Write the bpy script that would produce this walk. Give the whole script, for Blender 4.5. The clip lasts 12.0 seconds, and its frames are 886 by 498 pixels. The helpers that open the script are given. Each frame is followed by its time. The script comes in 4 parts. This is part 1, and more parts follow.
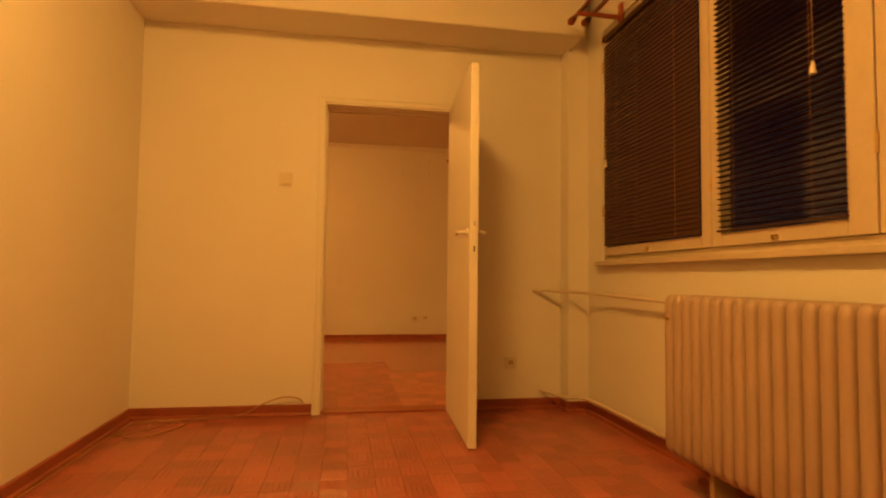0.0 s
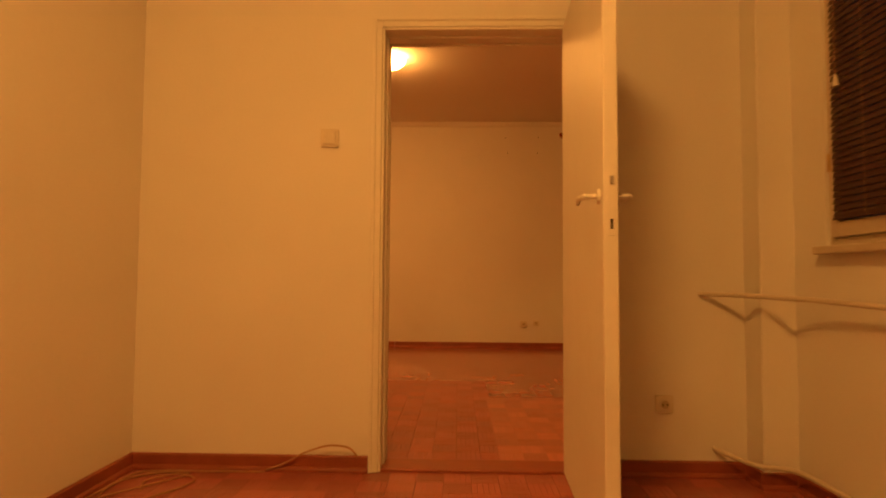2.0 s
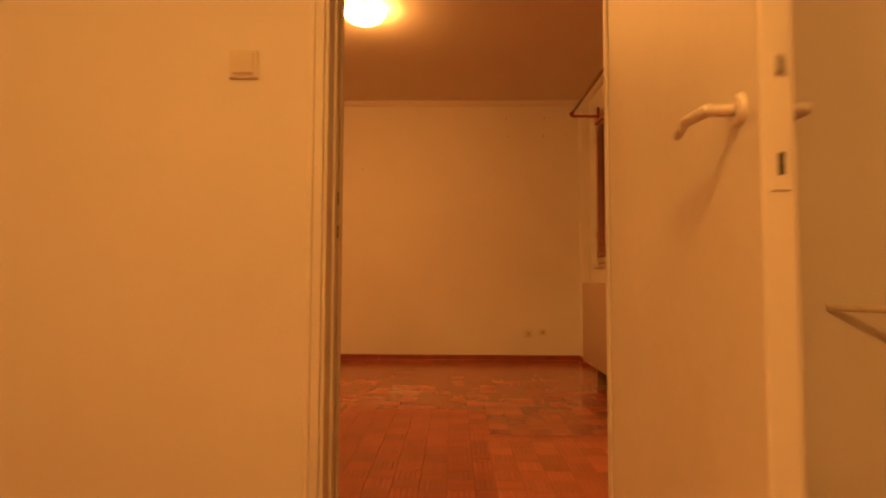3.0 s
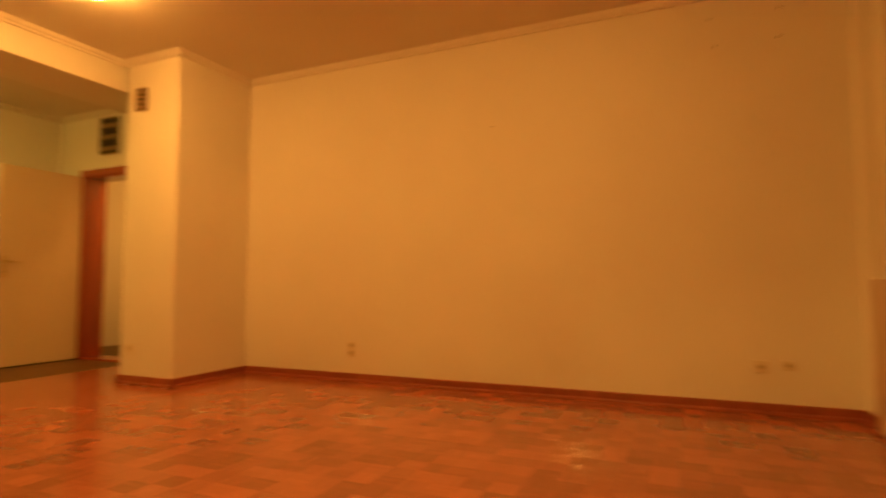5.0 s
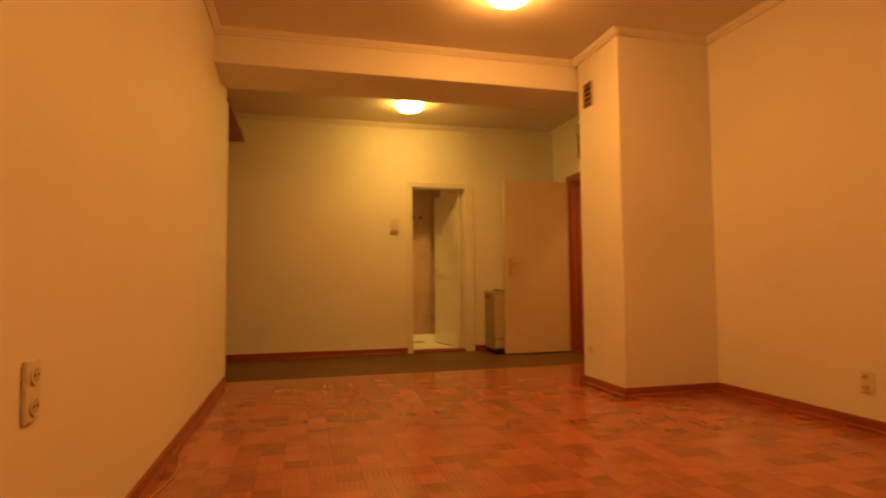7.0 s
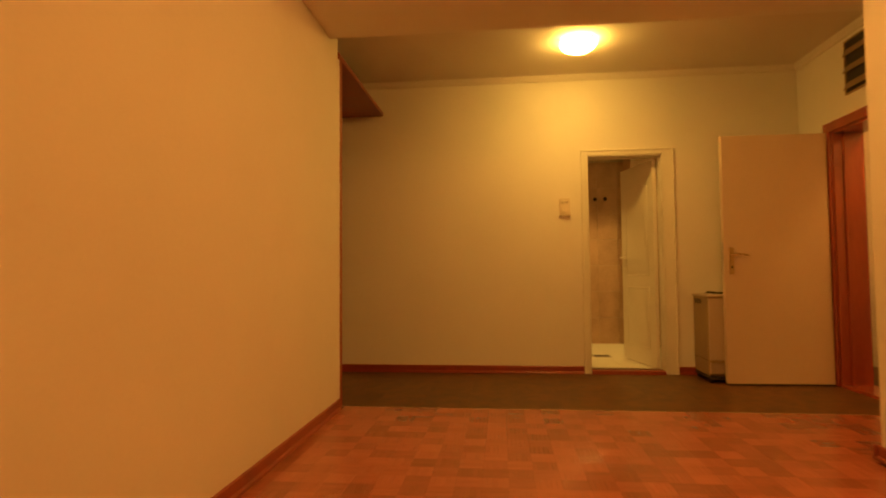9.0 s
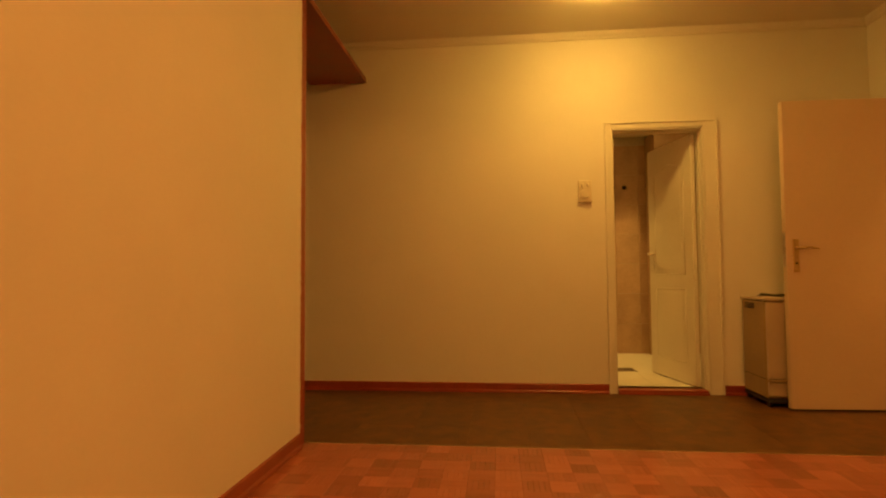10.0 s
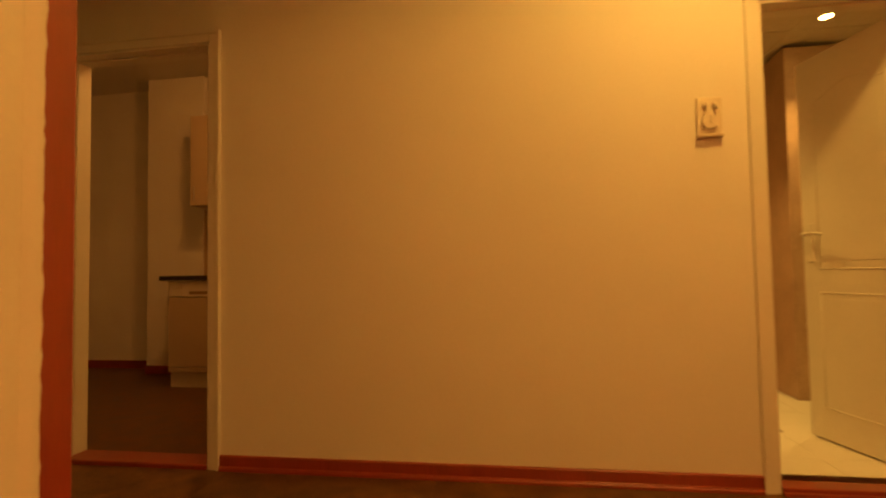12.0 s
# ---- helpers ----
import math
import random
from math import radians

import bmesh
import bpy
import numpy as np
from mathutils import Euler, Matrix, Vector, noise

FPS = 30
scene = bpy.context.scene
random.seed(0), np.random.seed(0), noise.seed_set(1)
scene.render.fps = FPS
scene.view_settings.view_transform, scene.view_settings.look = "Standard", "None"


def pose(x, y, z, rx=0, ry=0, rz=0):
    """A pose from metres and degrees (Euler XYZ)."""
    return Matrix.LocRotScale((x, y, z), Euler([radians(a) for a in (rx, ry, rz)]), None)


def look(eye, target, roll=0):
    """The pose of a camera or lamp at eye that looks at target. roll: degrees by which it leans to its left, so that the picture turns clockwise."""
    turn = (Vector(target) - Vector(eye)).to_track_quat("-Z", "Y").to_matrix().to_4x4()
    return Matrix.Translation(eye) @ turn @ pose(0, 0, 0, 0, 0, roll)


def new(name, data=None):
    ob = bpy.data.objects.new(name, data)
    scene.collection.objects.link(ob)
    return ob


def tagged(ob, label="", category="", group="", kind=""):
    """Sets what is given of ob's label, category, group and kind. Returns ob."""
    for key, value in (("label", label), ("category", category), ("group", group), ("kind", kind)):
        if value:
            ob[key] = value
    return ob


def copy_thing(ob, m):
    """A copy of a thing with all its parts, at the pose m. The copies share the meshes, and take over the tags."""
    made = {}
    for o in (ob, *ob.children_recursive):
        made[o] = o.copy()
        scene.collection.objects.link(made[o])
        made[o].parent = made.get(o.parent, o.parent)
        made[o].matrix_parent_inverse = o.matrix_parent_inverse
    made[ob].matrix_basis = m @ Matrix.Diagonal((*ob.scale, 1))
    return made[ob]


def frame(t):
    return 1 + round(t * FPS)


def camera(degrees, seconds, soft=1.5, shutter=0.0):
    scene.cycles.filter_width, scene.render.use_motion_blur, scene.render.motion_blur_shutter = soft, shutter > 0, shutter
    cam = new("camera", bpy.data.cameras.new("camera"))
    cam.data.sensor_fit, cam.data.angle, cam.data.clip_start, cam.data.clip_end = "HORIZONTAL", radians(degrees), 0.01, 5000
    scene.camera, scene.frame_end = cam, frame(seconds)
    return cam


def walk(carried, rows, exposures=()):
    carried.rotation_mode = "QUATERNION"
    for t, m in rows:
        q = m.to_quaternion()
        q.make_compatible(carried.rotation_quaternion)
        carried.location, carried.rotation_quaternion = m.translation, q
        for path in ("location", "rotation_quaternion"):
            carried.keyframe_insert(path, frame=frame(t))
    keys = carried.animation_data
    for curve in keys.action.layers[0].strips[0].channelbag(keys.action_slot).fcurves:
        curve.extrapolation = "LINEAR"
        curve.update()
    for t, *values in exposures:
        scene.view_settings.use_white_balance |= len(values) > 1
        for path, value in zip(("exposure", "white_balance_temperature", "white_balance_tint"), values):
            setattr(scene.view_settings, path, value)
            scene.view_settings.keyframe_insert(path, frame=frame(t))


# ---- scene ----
cam = camera(77.1, 12.0, soft=2.0, shutter=0.5)
PATH = [
    (0, (0.159, -3.682, 0.875), (0.507, -1.715, 0.982), 0.7),
    (0.5, (0.223, -3.614, 0.861), (0.435, -1.628, 0.97), 0.6),
    (1, (0.295, -3.339, 0.848), (0.371, -1.344, 0.954), 0.5),
    (1.5, (0.333, -2.975, 0.865), (0.315, -0.977, 0.96), 0.5),
    (2, (0.366, -2.522, 0.874), (0.313, -0.525, 0.972), 0.4),
    (2.5, (0.388, -2.089, 0.859), (0.312, -0.093, 0.954), 0.2),
    (2.7, (0.388, -1.898, 0.882), (0.324, 0.099, 0.98), 0.2),
    (4.3, (0.464, -0.418, 0.878), (0.460, 1.579, 0.994), 0.3),
    (4.5, (0.469, -0.282, 0.877), (0.402, 1.714, 0.987), 0.1),
    (5, (0.782, 0.278, 0.823), (-0.027, 2.103, 0.950), -0.2),
    (5.5, (0.842, 0.640, 0.830), (-0.520, 2.096, 0.957), -0.2),
    (6, (0.763, 0.78, 0.864), (-0.863, 1.94, 0.969), -0.3),
    (6.5, (0.717, 0.946, 0.867), (-1.102, 1.768, 0.977), -0.3),
    (7, (0.649, 1.203, 0.883), (-1.286, 1.696, 0.993), -0.5),
    (7.2, (0.593, 1.248, 0.885), (-1.366, 1.633, 0.995), -0.6),
    (9, (-0.703, 1.693, 0.932), (-2.691, 1.486, 1.021), -0.5),
    (9.5, (-1.15, 1.643, 0.945), (-3.135, 1.42, 1.036), -0.5),
    (10, (-1.611, 1.624, 0.901), (-3.599, 1.425, 0.997), -0.4),
    (10.5, (-2.1, 1.637, 0.911), (-4.089, 1.444, 0.999), -0.7),
    (11, (-2.607, 1.594, 0.932), (-4.596, 1.41, 1.028), -0.8),
    (11.5, (-3.102, 1.555, 0.891), (-5.09, 1.365, 0.993), -0.8),
    (12, (-3.514, 1.554, 0.906), (-5.486, 1.231, 0.997), -1.0),
]
walk(cam, [(t, look(eye, target, roll)) for t, eye, target, roll in PATH], exposures=[(0.0, 0.05, 6500, 3), (1.0, -0.02, 6500, 8), (2.0, -0.15, 6500, 16), (2.5, -0.17, 6500, 24), (4.3, 0.15, 6500, 6), (5.0, 0.18, 6500, 2), (6.2, 0.02, 6500, 6), (7.0, -0.11, 6500, 13), (9.5, -0.13, 6500, 12), (11.0, 0.0, 6500, 13), (12.0, 0.12, 6500, 17)])

# ---- world and light ----
world = bpy.data.worlds.new("night_sky")
world.use_nodes = True
scene.world = world
world.node_tree.nodes["Background"].inputs["Color"].default_value = (0.12, 0.12, 0.24, 1)
world.node_tree.nodes["Background"].inputs["Strength"].default_value = 0.025
LAMP_WARM = (1.0, 0.398, 0.070)
LAMP_FIRST = (1.0, 0.44, 0.084)
LAMP_HALL = (1.0, 0.535, 0.085)
LAMP_BATH = (1.0, 0.555, 0.098)
POWER_FIRST = 97.0
SPOT_WATT = 42.0
POWER_ROOM = 134.0
POWER_HALL = 85.0


# ---- materials ----
def material(name, color, rough=0.6, metal=0.0, vary=0.08, scale=3.0, fine=60.0, bump=0.0, stain=None, spec=0.5, rand=None, rand_amt=0.0, stretch=(1, 1, 1), coat=0.0, squares=None, spread=0.29):
    """A surface with broad and fine variation, fine relief and, for pieces, a chance of its own tone."""
    m = bpy.data.materials.new(name)
    m.use_nodes = True
    nt = m.node_tree
    n, ln = nt.nodes, nt.links
    b = n["Principled BSDF"]
    b.inputs["Roughness"].default_value = rough
    b.inputs["Metallic"].default_value = metal
    b.inputs["Specular IOR Level"].default_value = spec
    b.inputs["Coat Weight"].default_value = coat
    b.inputs["Coat Roughness"].default_value = 0.15
    tc = n.new("ShaderNodeTexCoord")
    geo = n.new("ShaderNodeNewGeometry")
    mp = n.new("ShaderNodeMapping")
    mp.inputs["Scale"].default_value = stretch
    ln.new(geo.outputs["Position"], mp.inputs["Vector"])
    if rand:
        info = n.new("ShaderNodeObjectInfo")
        tone = info.outputs["Random"] if rand == "object" else geo.outputs["Random Per Island"]
        off = n.new("ShaderNodeVectorMath")
        off.operation = "MULTIPLY_ADD"
        comb = n.new("ShaderNodeCombineXYZ")
        for k in range(3):
            ln.new(tone, comb.inputs[k])
        ln.new(comb.outputs[0], off.inputs[0])
        off.inputs[1].default_value = (7.3, 3.1, 5.7)
        ln.new(mp.outputs[0], off.inputs[2])
        vec = off.outputs[0]
    else:
        tone = None
        vec = mp.outputs[0]
    n1 = n.new("ShaderNodeTexNoise")
    n1.inputs["Scale"].default_value = scale
    n1.inputs["Detail"].default_value = 5
    ln.new(vec, n1.inputs["Vector"])
    n2 = n.new("ShaderNodeTexNoise")
    n2.inputs["Scale"].default_value = fine
    n2.inputs["Detail"].default_value = 4
    ln.new(vec, n2.inputs["Vector"])
    add = n.new("ShaderNodeMath")
    add.operation = "MULTIPLY_ADD"
    ln.new(n2.outputs["Fac"], add.inputs[0])
    add.inputs[1].default_value = 0.5
    ln.new(n1.outputs["Fac"], add.inputs[2])
    ramp = n.new("ShaderNodeMapRange")
    ramp.inputs["From Min"].default_value = 0.45
    ramp.inputs["From Max"].default_value = 1.05
    ramp.inputs["To Min"].default_value = 1 - vary
    ramp.inputs["To Max"].default_value = 1 + vary
    ln.new(add.outputs[0], ramp.inputs["Value"])
    value = ramp.outputs[0]
    if squares:
        at = n.new("ShaderNodeVectorMath")
        at.operation = "SUBTRACT"
        ln.new(geo.outputs["Position"], at.inputs[0])
        at.inputs[1].default_value = (*squares, -5.0)
        fl = n.new("ShaderNodeVectorMath")
        fl.operation = "SNAP"
        ln.new(at.outputs[0], fl.inputs[0])
        fl.inputs[1].default_value = (0.118, 0.118, 100)
        wn = n.new("ShaderNodeTexWhiteNoise")
        ln.new(fl.outputs[0], wn.inputs["Vector"])
        sq = n.new("ShaderNodeMapRange")
        sq.inputs["To Min"].default_value = 1 - spread
        sq.inputs["To Max"].default_value = 1 + spread
        ln.new(wn.outputs["Value"], sq.inputs["Value"])
        m2 = n.new("ShaderNodeMath")
        m2.operation = "MULTIPLY"
        ln.new(value, m2.inputs[0])
        ln.new(sq.outputs[0], m2.inputs[1])
        value = m2.outputs[0]
    if tone is not None:
        mr = n.new("ShaderNodeMapRange")
        mr.inputs["To Min"].default_value = 1 - rand_amt
        mr.inputs["To Max"].default_value = 1 + rand_amt
        ln.new(tone, mr.inputs["Value"])
        mul = n.new("ShaderNodeMath")
        mul.operation = "MULTIPLY"
        ln.new(value, mul.inputs[0])
        ln.new(mr.outputs[0], mul.inputs[1])
        value = mul.outputs[0]
    vm = n.new("ShaderNodeVectorMath")
    vm.operation = "SCALE"
    vm.inputs[0].default_value = color
    ln.new(value, vm.inputs["Scale"])
    out = vm.outputs[0]
    if stain:
        n3 = n.new("ShaderNodeTexNoise")
        n3.inputs["Scale"].default_value = 1.1
        n3.inputs["Detail"].default_value = 7
        n3.inputs["Roughness"].default_value = 0.65
        ln.new(mp.outputs[0], n3.inputs["Vector"])
        r3 = n.new("ShaderNodeMapRange")
        r3.inputs["From Min"].default_value = 0.58
        r3.inputs["From Max"].default_value = 0.80
        r3.inputs["To Max"].default_value = 0.55
        ln.new(n3.outputs["Fac"], r3.inputs["Value"])
        mix = n.new("ShaderNodeMix")
        mix.data_type = "RGBA"
        ln.new(r3.outputs[0], mix.inputs["Factor"])
        ln.new(out, mix.inputs[6])
        mix.inputs[7].default_value = (*stain, 1)
        out = mix.outputs[2]
    ln.new(out, b.inputs["Base Color"])
    rr = n.new("ShaderNodeMapRange")
    wob = 0.03 if rand else 0.10
    rr.inputs["To Min"].default_value = max(0.02, rough - wob)
    rr.inputs["To Max"].default_value = min(1.0, rough + wob)
    ln.new(n1.outputs["Fac"], rr.inputs["Value"])
    ln.new(rr.outputs[0], b.inputs["Roughness"])
    if bump:
        bp = n.new("ShaderNodeBump")
        bp.inputs["Strength"].default_value = bump
        bp.inputs["Distance"].default_value = 0.004
        ln.new(add.outputs[0], bp.inputs["Height"])
        ln.new(bp.outputs[0], b.inputs["Normal"])
    return m


def glow(name, color, strength):
    m = bpy.data.materials.new(name)
    m.use_nodes = True
    b = m.node_tree.nodes["Principled BSDF"]
    b.inputs["Base Color"].default_value = (0.8, 0.8, 0.78, 1)
    b.inputs["Emission Color"].default_value = (*color, 1)
    b.inputs["Emission Strength"].default_value = strength
    return m


plaster = material("wall_plaster", (0.78, 0.75, 0.68), 0.62, vary=0.035, scale=1.6, fine=90, bump=0.10, stain=(0.71, 0.67, 0.58), spec=0.35)
ceiling_paint = material("ceiling_paint", (0.74, 0.70, 0.63), 0.8, vary=0.03, scale=1.2, fine=110, bump=0.08, spec=0.25)
white_paint = material("white_gloss_paint", (0.76, 0.73, 0.65), 0.5, vary=0.04, scale=4, fine=40, bump=0.06, stain=(0.66, 0.61, 0.50))
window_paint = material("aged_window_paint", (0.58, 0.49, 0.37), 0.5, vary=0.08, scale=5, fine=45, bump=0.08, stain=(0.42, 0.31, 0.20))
beige_paint = material("beige_door_paint", (0.64, 0.51, 0.38), 0.42, vary=0.04, scale=3, fine=50, bump=0.05)
enamel = material("radiator_enamel", (0.44, 0.335, 0.265), 0.5, vary=0.05, scale=5, fine=60, bump=0.06, stain=(0.44, 0.36, 0.28))
pipe_paint = material("pipe_paint", (0.66, 0.58, 0.46), 0.4, vary=0.08, scale=9, fine=70, bump=0.1)
parquet_b = material("parquet_oak", (0.385, 0.116, 0.064), 0.22, vary=0.07, scale=12, fine=120, bump=0.012, rand="island", rand_amt=0.06, coat=0.3, squares=(-4.591, 0.18), spread=0.23)
parquet_piece = material("parquet_oak_piece", (0.385, 0.116, 0.064), 0.22, vary=0.07, scale=12, fine=120, bump=0.012, rand="object", rand_amt=0.06, coat=0.3, squares=(-4.591, 0.18), spread=0.23)
parquet_old = material("parquet_worn", (0.36, 0.098, 0.064), 0.32, vary=0.08, scale=12, fine=120, bump=0.03, rand="island", rand_amt=0.07, coat=0.12, squares=(-4.591, 0.18), spread=0.17)
parquet_first = material("parquet_first_room", (0.355, 0.098, 0.072), 0.30, vary=0.08, scale=10, fine=120, bump=0.03, rand="island", rand_amt=0.05, coat=0.15, squares=(-1.105, -4.60), spread=0.20)
parquet_patch = material("parquet_patch", (0.46, 0.152, 0.090), 0.30, vary=0.07, scale=12, fine=120, bump=0.03, rand="island", rand_amt=0.07, coat=0.12, squares=(0.575, 0.18), spread=0.22)
subfloor = material("floor_glue", (0.19, 0.058, 0.034), 0.9, vary=0.3, scale=8)
red_wood = material("red_stained_wood", (0.27, 0.042, 0.016), 0.36, vary=0.22, scale=9, fine=120, bump=0.08, stretch=(1, 1, 0.15), coat=0.2)
skirt_wood = material("skirting_wood", (0.29, 0.072, 0.034), 0.45, vary=0.25, scale=8, fine=130, bump=0.08)
mahogany = material("varnished_mahogany", (0.33, 0.062, 0.020), 0.22, vary=0.25, scale=7, fine=110, bump=0.05, stretch=(1, 1, 0.12), coat=0.5)
vinyl = material("dark_vinyl_tile", (0.116, 0.053, 0.015), 0.42, vary=0.55, scale=9, fine=90, bump=0.08, spec=0.3, rand="object", rand_amt=0.07)
vinyl_sheet = material("dark_vinyl_sheet", (0.116, 0.053, 0.015), 0.42, vary=0.55, scale=9, fine=90, bump=0.08, spec=0.3)
# darker plastic for the shade painted into socket recesses, and for the control's lip
socket_shade = material("darker_plastic_shade", (0.52, 0.43, 0.31), 0.5, vary=0.05, scale=20)
plastic = material("aged_plastic", (0.70, 0.64, 0.52), 0.4, vary=0.05, scale=20, fine=120)
# near-black plastic; also paints the shade of holes, slots and vent openings
dark_plastic_and_hole = material("dark_plastic_and_hole_shade", (0.03, 0.022, 0.018), 0.6, vary=0.2, scale=30)
brass = material("worn_brass", (0.62, 0.46, 0.26), 0.32, metal=1.0, vary=0.15, scale=30)
steel = material("brushed_steel", (0.56, 0.54, 0.50), 0.35, metal=1.0, vary=0.12, scale=30)
slat_paint = material("mauve_slat_paint", (0.44, 0.16, 0.16), 0.45, vary=0.08, scale=20)
slat_dark = material("brown_slat_paint", (0.058, 0.026, 0.016), 0.6, vary=0.08, scale=20, spec=0.25)
cord_mat = material("beige_cable", (0.40, 0.20, 0.10), 0.6, vary=0.1, scale=30)
tile_pink = material("pink_marble_tile", (0.52, 0.36, 0.26), 0.5, vary=0.16, scale=6, fine=40, rand="object", rand_amt=0.05)
tile_white = material("white_floor_tile", (0.82, 0.80, 0.72), 0.5, vary=0.02, scale=3, rand="object", rand_amt=0.02, spec=0.3)
grout = material("grey_grout", (0.58, 0.54, 0.46), 0.85, vary=0.1, scale=30)
ceiling_panel = material("mineral_ceiling_panel", (0.72, 0.68, 0.60), 0.8, vary=0.06, scale=20, bump=0.08)
counter_dark = material("dark_worktop", (0.03, 0.024, 0.02), 0.3, vary=0.3, scale=60)
cabinet_paint = material("cabinet_laminate", (0.52, 0.41, 0.28), 0.38, vary=0.03, scale=5)
heater_paint = material("heater_enamel", (0.50, 0.41, 0.31), 0.42, vary=0.06, scale=6, stain=(0.5, 0.42, 0.3))
heater_side = material("heater_brown_side", (0.33, 0.235, 0.13), 0.45, vary=0.12, scale=8)
grille_metal = material("grille_bronze", (0.28, 0.18, 0.10), 0.5, vary=0.15, scale=20)
glass_warm = glow("lit_opal_glass", LAMP_WARM, POWER_ROOM)
glass_first = glow("lit_first_room_glass", LAMP_FIRST, POWER_FIRST)
glass_hall = glow("lit_hall_glass", LAMP_HALL, POWER_HALL)
glass_landing = glow("lit_landing_glass", LAMP_WARM, 70.0)
glass_kitchen = glow("lit_kitchen_glass", LAMP_WARM, 52.0)
glass_spot = glow("lit_spot_lens", LAMP_BATH, 110.0)
pane_glass = bpy.data.materials.new("window_glass")
pane_glass.use_nodes = True
pg = pane_glass.node_tree.nodes["Principled BSDF"]
pg.inputs["Transmission Weight"].default_value = 1.0
pg.inputs["Roughness"].default_value = 0.02
pg.inputs["IOR"].default_value = 1.45


# ---- building helpers ----
def box(bm, x0, x1, y0, y1, z0, z1, bevel=0.0, seg=2):
    """A box with rounded edges, added to bm."""
    g = bmesh.ops.create_cube(bm, size=1.0)["verts"]
    for v in g:
        v.co = Vector(((x0 + x1) / 2 + v.co.x * (x1 - x0), (y0 + y1) / 2 + v.co.y * (y1 - y0), (z0 + z1) / 2 + v.co.z * (z1 - z0)))
    if bevel:
        es = list({e for v in g for e in v.link_edges})
        bmesh.ops.bevel(bm, geom=es, offset=bevel, segments=seg, profile=0.5, affect="EDGES")
    return bm


def boxes(*rows, bevel=0.0):
    bm = bmesh.new()
    for r in rows:
        box(bm, *r, bevel=bevel)
    return bm


def tube(bm, a, b, r0, r1=None, seg=16):
    """A capped cylinder or cone from a to b."""
    a, b = Vector(a), Vector(b)
    d = b - a
    m = Matrix.Translation((a + b) / 2) @ d.to_track_quat("Z", "Y").to_matrix().to_4x4()
    bmesh.ops.create_cone(bm, cap_ends=True, segments=seg, radius1=r0, radius2=r0 if r1 is None else r1, depth=d.length, matrix=m)
    return bm


def ball(bm, c, r, sx=1, sy=1, sz=1, seg=14):
    bmesh.ops.create_uvsphere(bm, u_segments=seg, v_segments=seg // 2 + 2, radius=r, matrix=Matrix.Translation(c) @ Matrix.Diagonal((sx, sy, sz, 1)))
    return bm


def lathe(bm, profile, centre, seg=32):
    """Turns rows of (radius, z) round the upright line through centre."""
    rings = []
    for r, z in profile:
        rings.append([bm.verts.new((centre[0] + r * math.cos(2 * math.pi * k / seg), centre[1] + r * math.sin(2 * math.pi * k / seg), centre[2] + z)) for k in range(seg)])
    for p, q in zip(rings, rings[1:]):
        for k in range(seg):
            bm.faces.new((p[k], p[(k + 1) % seg], q[(k + 1) % seg], q[k]))
    bm.faces.new(rings[-1])
    bm.faces.new(list(reversed(rings[0])))
    bmesh.ops.recalc_face_normals(bm, faces=bm.faces)
    return bm


def sweep(bm, a, b, normal, profile):
    """A moulding from a to b: profile rows are (out along normal, up)."""
    a, b, nrm = Vector(a), Vector(b), Vector(normal)
    up = Vector((0, 0, 1))
    p = [bm.verts.new(a + nrm * o + up * u) for o, u in profile]
    q = [bm.verts.new(b + nrm * o + up * u) for o, u in profile]
    for k in range(len(p)):
        j = (k + 1) % len(p)
        bm.faces.new((p[k], p[j], q[j], q[k]))
    bm.faces.new(p)
    bm.faces.new(list(reversed(q)))
    bmesh.ops.recalc_face_normals(bm, faces=bm.faces)
    return bm


def mesh_of(name, bm, mat, smooth=False):
    me = bpy.data.meshes.new(name)
    bm.to_mesh(me)
    bm.free()
    me.materials.append(mat)
    if smooth:
        for p in me.polygons:
            p.use_smooth = True
    return me


def part(name, bm, mat, parent=None, label="", smooth=False):
    ob = new(name, mesh_of(name, bm, mat, smooth))
    if parent:
        ob.parent = parent
    if label:
        ob["label"] = label
    return ob


def thing(name, label, category, group="", at=(0, 0, 0), turn=0.0):
    """An Empty at the thing's base; its parts are built in its own axes."""
    ob = new(name)
    ob.empty_display_size = 0.1
    ob.matrix_basis = pose(*at, 0, 0, turn)
    return tagged(ob, label, category, group)


def setting(name, bm, mat, label, category):
    return tagged(part(name, bm, mat), label, category, kind="structure")


